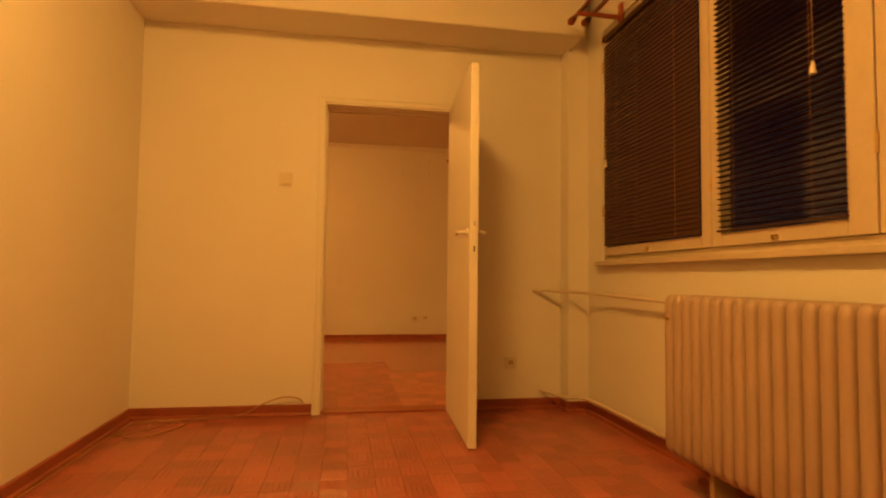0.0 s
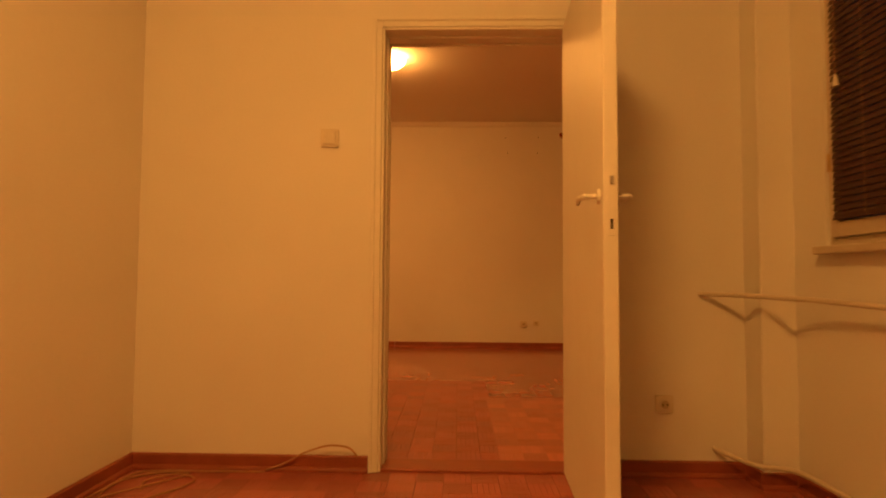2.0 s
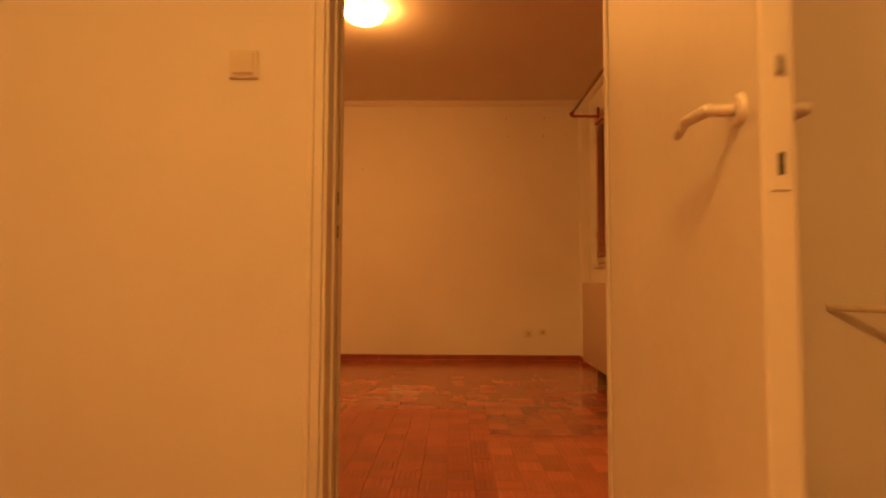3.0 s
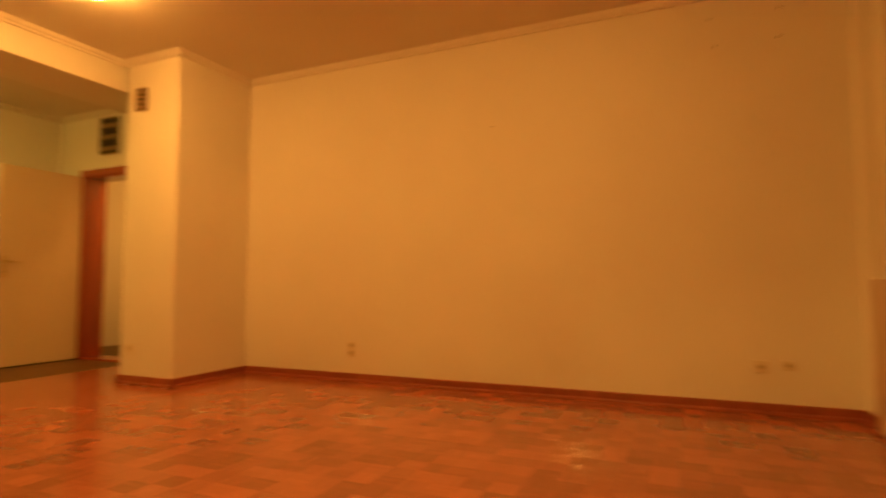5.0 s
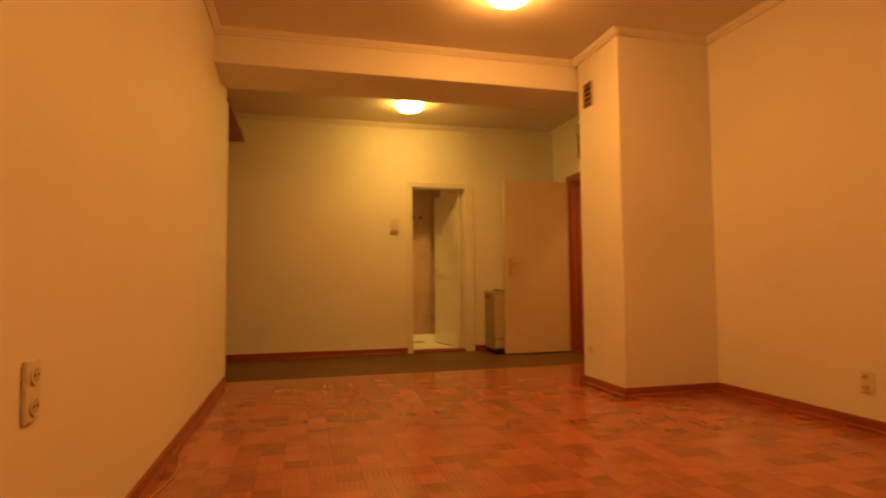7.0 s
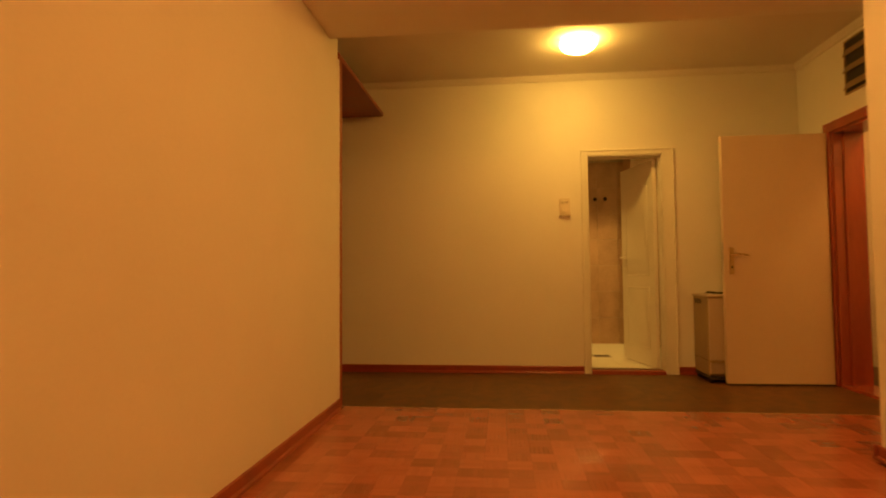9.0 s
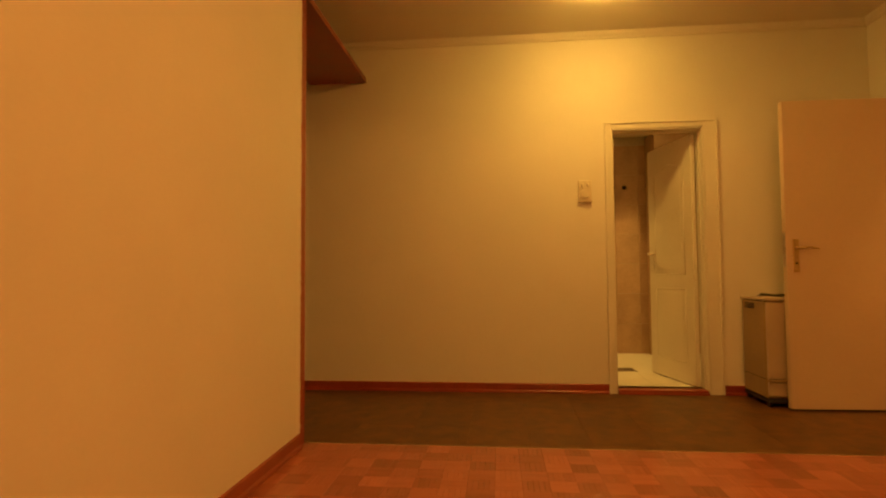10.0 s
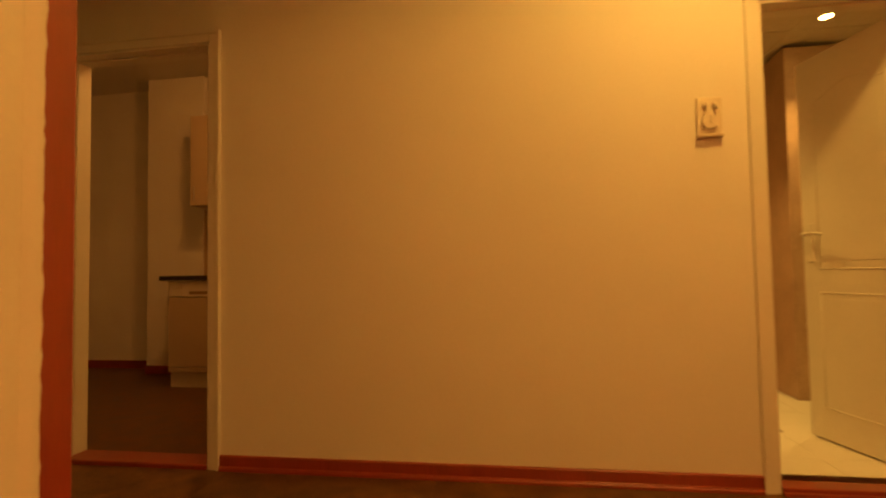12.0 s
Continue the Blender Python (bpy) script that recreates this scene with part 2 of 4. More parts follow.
def wire(name, points, r, mat, parent=None, label=""):
    """A round pipe or cable along smooth points, as one mesh."""
    pts = [Vector(p) for p in points]
    line = []
    for k in range(len(pts) - 1):
        p0, p1, p2, p3 = pts[max(k - 1, 0)], pts[k], pts[k + 1], pts[min(k + 2, len(pts) - 1)]
        for s in range(8):
            t = s / 8
            line.append(0.5 * (2 * p1 + (p2 - p0) * t + (2 * p0 - 5 * p1 + 4 * p2 - p3) * t * t + (3 * p1 - p0 - 3 * p2 + p3) * t ** 3))
    line.append(pts[-1])
    bm = bmesh.new()
    rings = []
    for k, p in enumerate(line):
        d = (line[min(k + 1, len(line) - 1)] - line[max(k - 1, 0)]).normalized()
        u = d.cross(Vector((0.13, 0.21, 0.97))).normalized()
        v = d.cross(u)
        rings.append([bm.verts.new(p + r * (math.cos(a) * u + math.sin(a) * v)) for a in (2 * math.pi * j / 10 for j in range(10))])
    for p, q in zip(rings, rings[1:]):
        for j in range(10):
            bm.faces.new((p[j], p[(j + 1) % 10], q[(j + 1) % 10], q[j]))
    bm.faces.new(rings[0])
    bm.faces.new(rings[-1])
    bmesh.ops.recalc_face_normals(bm, faces=bm.faces)
    return part(name, bm, mat, parent, label, smooth=True)


# ---- the shell ----
TOP = 2.79          # ceilings
WX = 1.79           # face of the window wall
WY = 1.812          # the same wall in the large room
AX = -1.105         # left wall of the first room
AY = -4.60          # back wall of the first room
DT = 0.18           # thickness of the wall with the first door
DW = 0.56           # face of the thick wall beside that door
STEP = -0.35        # where the thick wall begins
BY = 4.356          # far wall of the large room
EY = 4.385          # wall with the entrance door
CY = 3.535          # front of the column
CX = -3.06          # side of the column
CL = -3.68          # other side of the column
LB = 0.10           # back of the thick wall
FX = -5.985         # wall with the bathroom and kitchen doors
DOOR = (0.018, 0.890, 2.02)
OPEN_X = -4.485      # end of the wall beside the wood-lined opening

setting("wall_between_rooms", boxes((AX - 0.15, DOOR[0], 0.0, DT, 0, TOP), (DOOR[1], 2.05, 0.0, DT, 0, TOP), (DOOR[0], DOOR[1], 0.0, DT, DOOR[2], TOP)), plaster, "off-white painted plaster wall with a doorway", "wall")
setting("wall_thick_end", boxes((OPEN_X, AX - 0.15, LB, DW, 0, TOP), (AX - 0.15, STEP, DT, DW, 0, TOP)), plaster, "thick plaster wall beside the wood-lined opening", "wall")
setting("wall_over_opening", boxes((FX, OPEN_X, LB, LB + 0.12, 2.512, TOP)), plaster, "thin recessed plaster wall above the wood-lined opening", "wall")
setting("wall_left_first_room", boxes((AX - 0.15, AX, AY - 0.15, 0.0, 0, TOP)), plaster, "plain off-white plaster wall", "wall")
setting("wall_back_first_room", boxes((AX, WX, AY - 0.15, AY, 0, TOP)), plaster, "plain off-white plaster wall", "wall")
WA = (-3.02, -0.34, 1.00, 2.50)
WB = (0.86, 3.98, 1.00, 2.50)
setting("wall_windows", boxes(
    (WX, 2.05, AY - 0.15, WA[0], 0, TOP), (WX, 2.05, WA[0], WA[1], 0, WA[2]), (WX, 2.05, WA[0], WA[1], WA[3], TOP), (WX, 2.05, WA[1], 0.0, 0, TOP),
    (WY, 2.05, DT, WB[0], 0, TOP), (WY, 2.05, WB[0], WB[1], 0, WB[2]), (WY, 2.05, WB[0], WB[1], WB[3], TOP), (WY, 2.05, WB[1], BY + 0.15, 0, TOP)), plaster, "outer plaster wall with two wide windows", "wall")
setting("pilaster_first_room", boxes((1.645, WX + 0.03, -0.135, 0.03, -0.03, TOP + 0.03), bevel=0.006), plaster, "shallow plaster pilaster in the corner", "pilaster")
setting("pilaster_large_room", boxes((1.725, WY + 0.03, BY - 0.145, BY + 0.03, -0.03, TOP + 0.03), bevel=0.006), plaster, "shallow plaster pilaster in the corner", "pilaster")
setting("wall_far_large_room", boxes((CX, WY, BY, BY + 0.15, 0, TOP)), plaster, "plain off-white plaster wall", "wall")
setting("column", boxes((CL, CX, CY, 4.7, -0.03, TOP + 0.03), bevel=0.012), plaster, "square plastered column in the corner", "column")
ENT = (-5.50, -4.64, 2.06)
setting("wall_entrance", boxes((FX - 0.145, ENT[0], EY, EY + 0.23, 0, TOP), (ENT[1], CL, EY, EY + 0.23, 0, TOP), (ENT[0], ENT[1], EY, EY + 0.23, ENT[2], TOP)), plaster, "off-white wall with the entrance doorway", "wall")
BATH = (2.505, 3.18, 2.02)
KIT = (-0.795, 0.005, 2.06)
setting("wall_bathroom_kitchen", boxes(
    (FX - 0.145, FX, -1.82, KIT[0], 0, TOP), (FX - 0.145, FX, KIT[0], KIT[1], KIT[2], TOP), (FX - 0.145, FX, KIT[1], BATH[0], 0, TOP),
    (FX - 0.145, FX, BATH[0], BATH[1], BATH[2], TOP), (FX - 0.145, FX, BATH[1], EY, 0, TOP)), plaster, "off-white plaster wall with two white doorways", "wall")
setting("wall_corridor_end", boxes((FX + 0.001, -4.2, -1.37, -1.22, 0, TOP)), plaster, "plain corridor wall", "wall")
setting("wall_corridor_side", boxes((-4.2, -4.05, -1.37, LB - 0.001, 0, TOP)), plaster, "plain corridor wall", "wall")

setting("ceiling_first_room", boxes((AX - 0.15, 2.05, AY - 0.15, 0.09, TOP, TOP + 0.15)), ceiling_paint, "matt off-white ceiling", "ceiling")
setting("ceiling_large_room", boxes((-6.13, 2.05, 0.092, 4.7, TOP, TOP + 0.15)), ceiling_paint, "matt off-white ceiling", "ceiling")
setting("ceiling_corridor", boxes((-6.13, -1.26, -1.37, 0.088, TOP, TOP + 0.15)), ceiling_paint, "matt off-white ceiling", "ceiling")
setting("beam_first_room", boxes((AX - 0.03, 1.68, -0.34, 0.03, 2.47, TOP + 0.03), bevel=0.01), plaster, "plastered beam along the door wall", "beam")
setting("beam_large_room", boxes((-4.32, -3.73, DW - 0.03, EY + 0.03, 2.53, TOP + 0.03), bevel=0.01), plaster, "plastered ceiling beam across the room", "beam")

setting("floor_base", boxes((AX - 0.15, 2.05, AY - 0.15, -0.001, -0.16, -0.012), (-4.59, 2.05, 0.0, 4.7, -0.16, -0.012)), subfloor, "dark glue bed under the parquet", "floor")
setting("floor_hall_base", boxes((-6.13, -4.59, -1.37, 4.7, -0.16, -0.004)), vinyl_sheet, "dark underlay of the hall tiles", "floor")

# skirting: a board with a small quarter round at its foot
SKIRT = [(0, 0), (0.026, 0), (0.026, 0.010), (0.022, 0.018), (0.015, 0.022), (0.015, 0.064), (0.012, 0.070), (0, 0.070)]


def skirting(a, b, nrm, mat=None):
    setting("baseboard", sweep(bmesh.new(), (*a, 0.0), (*b, 0.0), (*nrm, 0), SKIRT), mat or skirt_wood, "red-brown wooden skirting board", "skirting board")


skirting((AX, 0), (-0.03, 0), (0, -1))
skirting((AX, AY), (AX, -0.0), (1, 0))
skirting((0.925, 0), (1.645, 0), (0, -1))
skirting((1.645, -0.135), (1.645, 0), (-1, 0))
skirting((1.625, -0.135), (WX, -0.135), (0, -1))
skirting((WX, AY), (WX, -0.135), (-1, 0))
skirting((AX, AY), (WX, AY), (0, 1))
skirting((CX, BY), (-0.405, BY), (0, -1))
skirting((-0.402, BY), (1.725, BY), (0, -1))
skirting((1.725, BY - 0.145), (1.725, BY), (-1, 0))
skirting((1.705, BY - 0.145), (WY, BY - 0.145), (0, -1))
skirting((WY, DT), (WY, BY - 0.145), (-1, 0))
skirting((OPEN_X, DW), (STEP, DW), (0, 1))
skirting((STEP, DT), (STEP, DW + 0.026), (1, 0))
skirting((STEP, DT), (-0.04, DT), (0, 1))
skirting((0.93, DT), (WY, DT), (0, 1))
skirting((CX, CY), (CX, BY), (1, 0))
skirting((CL, CY), (CX + 0.026, CY), (0, -1))
skirting((CL, CY - 0.026), (CL, EY), (-1, 0))
skirting((FX, 0.065), (FX, 2.447), (1, 0), red_wood)
skirting((FX, 3.285), (FX, EY), (1, 0), red_wood)
skirting((FX, -1.22), (FX, -0.86), (1, 0), red_wood)
skirting((ENT[1] + 0.07, EY), (CL, EY), (0, -1))
skirting((FX, EY), (ENT[0] - 0.08, EY), (0, -1))

CORN = [(0, 0), (0.018, 0), (0.022, 0.014), (0.038, 0.026), (0.046, 0.040), (0.052, 0.048), (0, 0.048)]


def cornice(a, b, nrm, z=TOP - 0.048):
    setting("cornice", sweep(bmesh.new(), (*a, z), (*b, z), (*nrm, 0), CORN), ceiling_paint, "small painted cornice moulding", "cornice")


cornice((CX, BY), (1.725, BY), (0, -1))
cornice((WY, DT), (WY, BY - 0.145), (-1, 0))
cornice((-3.73, DW), (STEP, DW), (0, 1))
cornice((STEP, DT), (STEP, DW + 0.05), (1, 0))
cornice((STEP, DT), (WY, DT), (0, 1))
cornice((CX, CY), (CX, BY), (1, 0))
cornice((-3.73, CY), (CX + 0.05, CY), (0, -1))
cornice((-3.73, DW), (-3.73, CY), (1, 0))
cornice((FX, LB), (FX, EY), (1, 0))
cornice((-4.32, DW), (-4.32, EY), (-1, 0))
cornice((FX, EY), (-4.32, EY), (0, -1))

# ---- first doorway ----
def casing(name, axis, face, out, lo, hi, top, w, mat, label, depth, hi_w=None):
    """A door frame: stepped casing on one face, and a lining through the wall. axis: the coordinate along the wall."""
    hi_w = hi_w or w
    f = thing(name, label, "door frame")
    f["kind"] = "structure"
    o1 = face + out * 0.016
    o2 = face + out * 0.024

    def seg(n, a0, a1, z0, z1, p0, p1):
        p0, p1 = min(p0, p1), max(p0, p1)
        r = (a0, a1, p0, p1, z0, z1) if axis == "x" else (p0, p1, a0, a1, z0, z1)
        part(n, boxes(r, bevel=0.003), mat, f)
    seg("casing_board", lo - w, lo - 0.004, 0, top + w, face, o1)
    seg("casing_board", hi + 0.004, hi + hi_w, 0, top + w, face, o1)
    seg("casing_board", lo - 0.004, hi + 0.004, top + 0.004, top + w, face, o1)
    seg("casing_lip", lo - w, lo - w + 0.016, 0, top + w, o1, o2)
    seg("casing_lip", hi + hi_w - 0.016, hi + hi_w, 0, top + w, o1, o2)
    seg("casing_lip", lo - w + 0.016, hi + hi_w - 0.016, top + w - 0.016, top + w, o1, o2)
    back = face - out * depth
    seg("jamb_lining", lo - 0.003, lo + 0.008, 0, top, face + out * 0.010, back)
    seg("jamb_lining", hi - 0.008, hi + 0.003, 0, top, face + out * 0.010, back)
    seg("head_lining", lo + 0.008, hi - 0.008, top - 0.008, top + 0.003, face + out * 0.010, back)
    mid = face - out * depth * 0.35
    seg("door_stop", lo + 0.008, lo + 0.016, 0, top - 0.008, mid, mid - out * 0.03)
    seg("door_stop", hi - 0.016, hi - 0.008, 0, top - 0.008, mid, mid - out * 0.03)
    seg("door_stop", lo + 0.016, hi - 0.016, top - 0.016, top - 0.008, mid, mid - out * 0.03)
    return f


casing("door_frame_1", "x", 0.0, -1, DOOR[0], DOOR[1], DOOR[2], 0.046, white_paint, "white painted door frame with a stepped casing", DT + 0.004)
casing("door_frame_1_back", "x", DT, 1, DOOR[0], DOOR[1], DOOR[2], 0.055, white_paint, "white painted door casing on the large room", 0.002)
setting("threshold", boxes((DOOR[0] - 0.01, DOOR[1] + 0.01, 0.0, 0.13, -0.01, 0.012), bevel=0.005), skirt_wood, "worn wooden threshold strip", "threshold")
setting("floor_doorway_fill", boxes((DOOR[0], DOOR[1], 0.131, DT, -0.02, 0.0)), skirt_wood, "wooden floor strip in the doorway", "floor")


def lever(parent, x, y, z, out, along, mat, plate=0.0):
    """A lever handle in the parent's axes: out is the side it stands on (x), along the way it points (y)."""
    h = part("handle", ball(tube(bmesh.new(), (x, y, z), (x + out * 0.045, y, z), 0.009), (x + out * 0.045, y, z), 0.0095), mat, parent, "lever handle", True)
    bm = bmesh.new()
    tube(bm, (x + out * 0.045, y, z), (x + out * 0.050, y + along * 0.075, z + 0.004), 0.0095, 0.0085)
    tube(bm, (x + out * 0.050, y + along * 0.075, z + 0.004), (x + out * 0.046, y + along * 0.120, z - 0.006), 0.0085, 0.007)
    ball(bm, (x + out * 0.046, y + along * 0.120, z - 0.006), 0.0072)
    part("grip", bm, mat, h, smooth=True)
    if plate:
        part("backplate", boxes((x - 0.001, x + out * 0.008, y - 0.02, y + 0.02, z - plate * 0.72, z + plate * 0.28) if out > 0 else (x + out * 0.008, x + 0.001, y - 0.02, y + 0.02, z - plate * 0.72, z + plate * 0.28), bevel=0.004), mat, parent)
    else:
        part("rosette", tube(bmesh.new(), (x, y, z), (x + out * 0.009, y, z), 0.024, 0.021, 24), mat, parent, smooth=False)


# white flush leaf, hinged on the right jamb and opened into the first room
leaf = thing("door_1", "white painted flush door standing open", "door", at=(DOOR[1] - 0.004, -0.006, 0.008), turn=-2.8)
part("leaf", boxes((-0.045, 0.0, -0.858, 0.0, 0.0, 2.012), bevel=0.004), white_paint, leaf)
lever(leaf, -0.045, -0.80, 1.115, -1, 1, white_paint)
lever(leaf, 0.0, -0.80, 1.115, 1, 1, white_paint)
part("lock_plate", boxes((-0.033, -0.009, -0.8605, -0.857, 0.99, 1.21), bevel=0.001), white_paint, leaf)
part("latch", boxes((-0.027, -0.015, -0.866, -0.860, 1.145, 1.170), bevel=0.002), steel, leaf, "steel latch bolt")
part("bolt_hole", boxes((-0.025, -0.017, -0.8612, -0.8600, 1.01, 1.04)), dark_plastic_and_hole, leaf)
for zz in (0.25, 1.75):
    bm = bmesh.new()
    tube(bm, (-0.004, 0.004, zz), (-0.004, 0.004, zz + 0.09), 0.007)
    part("hinge", bm, steel, leaf)

# ---- wood-lined opening to the corridor ----
opening = thing("wood_lined_opening", "red-stained wooden lining round a wide opening", "opening")
opening["kind"] = "structure"
bm = boxes((OPEN_X - 0.095, OPEN_X - 0.002, LB - 0.005, DW + 0.006, 0, 2.472), bevel=0.004)
part("jamb_board", bm, red_wood, opening)
part("soffit_board", boxes((FX + 0.002, OPEN_X - 0.002, LB - 0.005, DW + 0.008, 2.472, 2.511), bevel=0.004), red_wood, opening)
bm = bmesh.new()
rng = random.Random(4)
prev = None
for k in range(120):
    z = 0.075 + k * 0.02
    e = OPEN_X - 0.010 - 0.010 * noise.noise(Vector((0, 0, z * 3.1))) - 0.010 * abs(noise.noise(Vector((1, 0, z * 14)))) - 0.004 * rng.random()
    row = [bm.verts.new(p) for p in ((OPEN_X + 0.03, DW + 0.0005, z), (OPEN_X + 0.01, DW + 0.005 + 0.003 * rng.random(), z), (e + 0.006, DW + 0.010 + 0.003 * rng.random(), z), (e, DW + 0.0065, z))]
    if prev:
        for a in range(3):
            bm.faces.new((prev[a], prev[a + 1], row[a + 1], row[a]))
    prev = row
bmesh.ops.recalc_face_normals(bm, faces=bm.faces)
tagged(part("plaster_edge", bm, plaster, smooth=True), "ragged broken plaster edge beside the wooden jamb", "plaster edge", kind="structure")

# ---- bathroom and kitchen doorways ----
casing("door_frame_2", "y", FX, 1, BATH[0], BATH[1], BATH[2], 0.058, white_paint, "white painted bathroom door frame", 0.15, hi_w=0.105)
casing("door_frame_3", "y", FX, 1, KIT[0], KIT[1], KIT[2], 0.060, white_paint, "white painted kitchen door frame", 0.15)
setting("threshold_bathroom", boxes((FX - 0.145, FX + 0.02, BATH[0] + 0.009, BATH[1] - 0.009, -0.01, 0.030), (FX + 0.0205, FX + 0.036, BATH[0] + 0.009, BATH[1] - 0.009, -0.01, 0.014), bevel=0.004), red_wood, "red-brown wooden bathroom threshold", "threshold")
setting("threshold_kitchen", boxes((FX - 0.145, FX + 0.015, KIT[0] + 0.009, KIT[1] - 0.009, -0.01, 0.022), bevel=0.006), red_wood, "red-brown wooden kitchen threshold", "threshold")

# panelled bathroom door, opened inwards
bleaf = thing("door_2", "white moulded panel door standing half open", "door", at=(FX - 0.115, BATH[1] - 0.022, 0.04), turn=104.0)
LW, LH = 0.66, 1.955


def panel_leaf(parent):
    """A leaf in its own axes along +y from the hinge, with two moulded panels, the upper one arched."""
    part("leaf", boxes((-0.036, 0.0, 0.0, LW, 0.0, LH), bevel=0.003), white_paint, parent)
    for x, s in ((0.0, 1), (-0.036, -1)):
        for z0, z1, arch in ((0.16, 0.74, 0.0), (0.86, 1.72, 0.09)):
            y0, y1 = 0.11, LW - 0.11
            outline = [(y0, z0), (y1, z0), (y1, z1)]
            if arch:
                for k in range(1, 12):
                    u = k / 12
                    outline.append((y1 + (y0 - y1) * u, z1 + 0.6 * arch * (0.5 - 0.5 * math.cos(2 * math.pi * u))))
            outline.append((y0, z1))
            bm = bmesh.new()
            pts = [Vector((x - s * 0.001, yy, zz)) for yy, zz in outline]
            n = len(pts)
            for k in range(n):
                p, q = pts[k], pts[(k + 1) % n]
                tube(bm, p, q, 0.0045, seg=8)
                ball(bm, q, 0.0045, seg=8)
            part("panel_moulding", bm, white_paint, parent, smooth=True)
            cy, cz = (y0 + y1) / 2, (z0 + z1) / 2
            xa, xb = (x, x + 0.0018) if s > 0 else (x - 0.0018, x)
            part("panel_field", boxes((xa * 1.0, xb, y0 + 0.04, y1 - 0.04, z0 + 0.04, z1 - 0.03), bevel=0.0008), white_paint, parent)


panel_leaf(bleaf)
for x, s in ((0.0, 1), (-0.036, -1)):
    lever(bleaf, x, LW - 0.06, 1.04, s, -1, white_paint, 0.20)

# ---- entrance door ----
ent = thing("door_frame_4", "varnished red-brown wooden entrance door frame", "door frame")
ent["kind"] = "structure"
part("casing_board", boxes((ENT[0] - 0.075, ENT[0] + 0.004, EY - 0.022, EY - 0.0005, 0, ENT[2] + 0.075), bevel=0.004), mahogany, ent)
part("casing_board", boxes((ENT[1] - 0.004, ENT[1] + 0.065, EY - 0.022, EY - 0.0005, 0, ENT[2] + 0.075), bevel=0.004), mahogany, ent)
part("casing_board", boxes((ENT[0] + 0.005, ENT[1] - 0.005, EY - 0.022, EY - 0.0005, ENT[2] - 0.004, ENT[2] + 0.075), bevel=0.004), mahogany, ent)
part("jamb_lining", boxes((ENT[0] - 0.002, ENT[0] + 0.022, EY, EY + 0.235, 0, ENT[2]), bevel=0.003), mahogany, ent)
part("jamb_lining", boxes((ENT[1] - 0.022, ENT[1] + 0.002, EY, EY + 0.235, 0, ENT[2]), bevel=0.003), mahogany, ent)
part("head_lining", boxes((ENT[0] + 0.023, ENT[1] - 0.023, EY, EY + 0.235, ENT[2] - 0.022, ENT[2] + 0.002), bevel=0.003), mahogany, ent)
part("door_stop", boxes((ENT[0] + 0.022, ENT[0] + 0.038, EY + 0.07, EY + 0.10, 0, ENT[2] - 0.023), bevel=0.002), mahogany, ent)
part("sill_board", boxes((ENT[0] + 0.023, ENT[1] - 0.023, EY - 0.01, EY + 0.23, -0.005, 0.022), bevel=0.005), mahogany, ent)
eleaf = thing("door_4", "beige flat entrance door standing wide open", "door", at=(-5.518, EY - 0.028, 0.012), turn=1.0)
part("leaf", boxes((-0.045, 0.0, -0.835, 0.0, 0.0, 2.045), bevel=0.004), beige_paint, eleaf)
lever(eleaf, 0.0, -0.775, 1.055, 1, 1, brass, 0.22)
lever(eleaf, -0.045, -0.775, 1.055, -1, 1, brass, 0.22)
part("keyhole", tube(bmesh.new(), (0.0075, -0.775, 0.955), (0.0095, -0.775, 0.955), 0.008, seg=12), dark_plastic_and_hole, eleaf)
part("lock_case", boxes((-0.040, -0.006, -0.8385, -0.834, 0.93, 1.16), bevel=0.001), steel, eleaf)
part("latch", boxes((-0.030, -0.014, -0.848, -0.838, 1.06, 1.09), bevel=0.002), steel, eleaf)
part("bottom_seal", boxes((-0.043, -0.002, -0.833, -0.002, -0.009, 0.001)), dark_plastic_and_hole, eleaf)

# landing behind the entrance
setting("floor_landing", boxes((-6.6, -3.9, EY + 0.231, 5.8, -0.1, 0.0)), vinyl_sheet, "dark landing floor", "floor")
setting("wall_landing_back", boxes((-6.6, -3.9, 5.7, 5.8, 0.001, TOP)), plaster, "plain landing wall", "wall")
setting("wall_landing_left", boxes((-6.6, -6.5, EY + 0.231, 5.699, 0.001, TOP)), plaster, "plain landing wall", "wall")
setting("wall_landing_right", boxes((-4.0, -3.9, 4.71, 5.699, 0.001, TOP)), plaster, "plain landing wall", "wall")
setting("ceiling_landing", boxes((-6.6, -3.9, 4.701, 5.8, TOP + 0.001, TOP + 0.1)), ceiling_paint, "landing ceiling", "ceiling")
setting("baseboard_landing", boxes((-6.499, -4.001, 5.67, 5.699, 0.001, 0.12), bevel=0.004), dark_plastic_and_hole, "dark landing skirting", "skirting board")

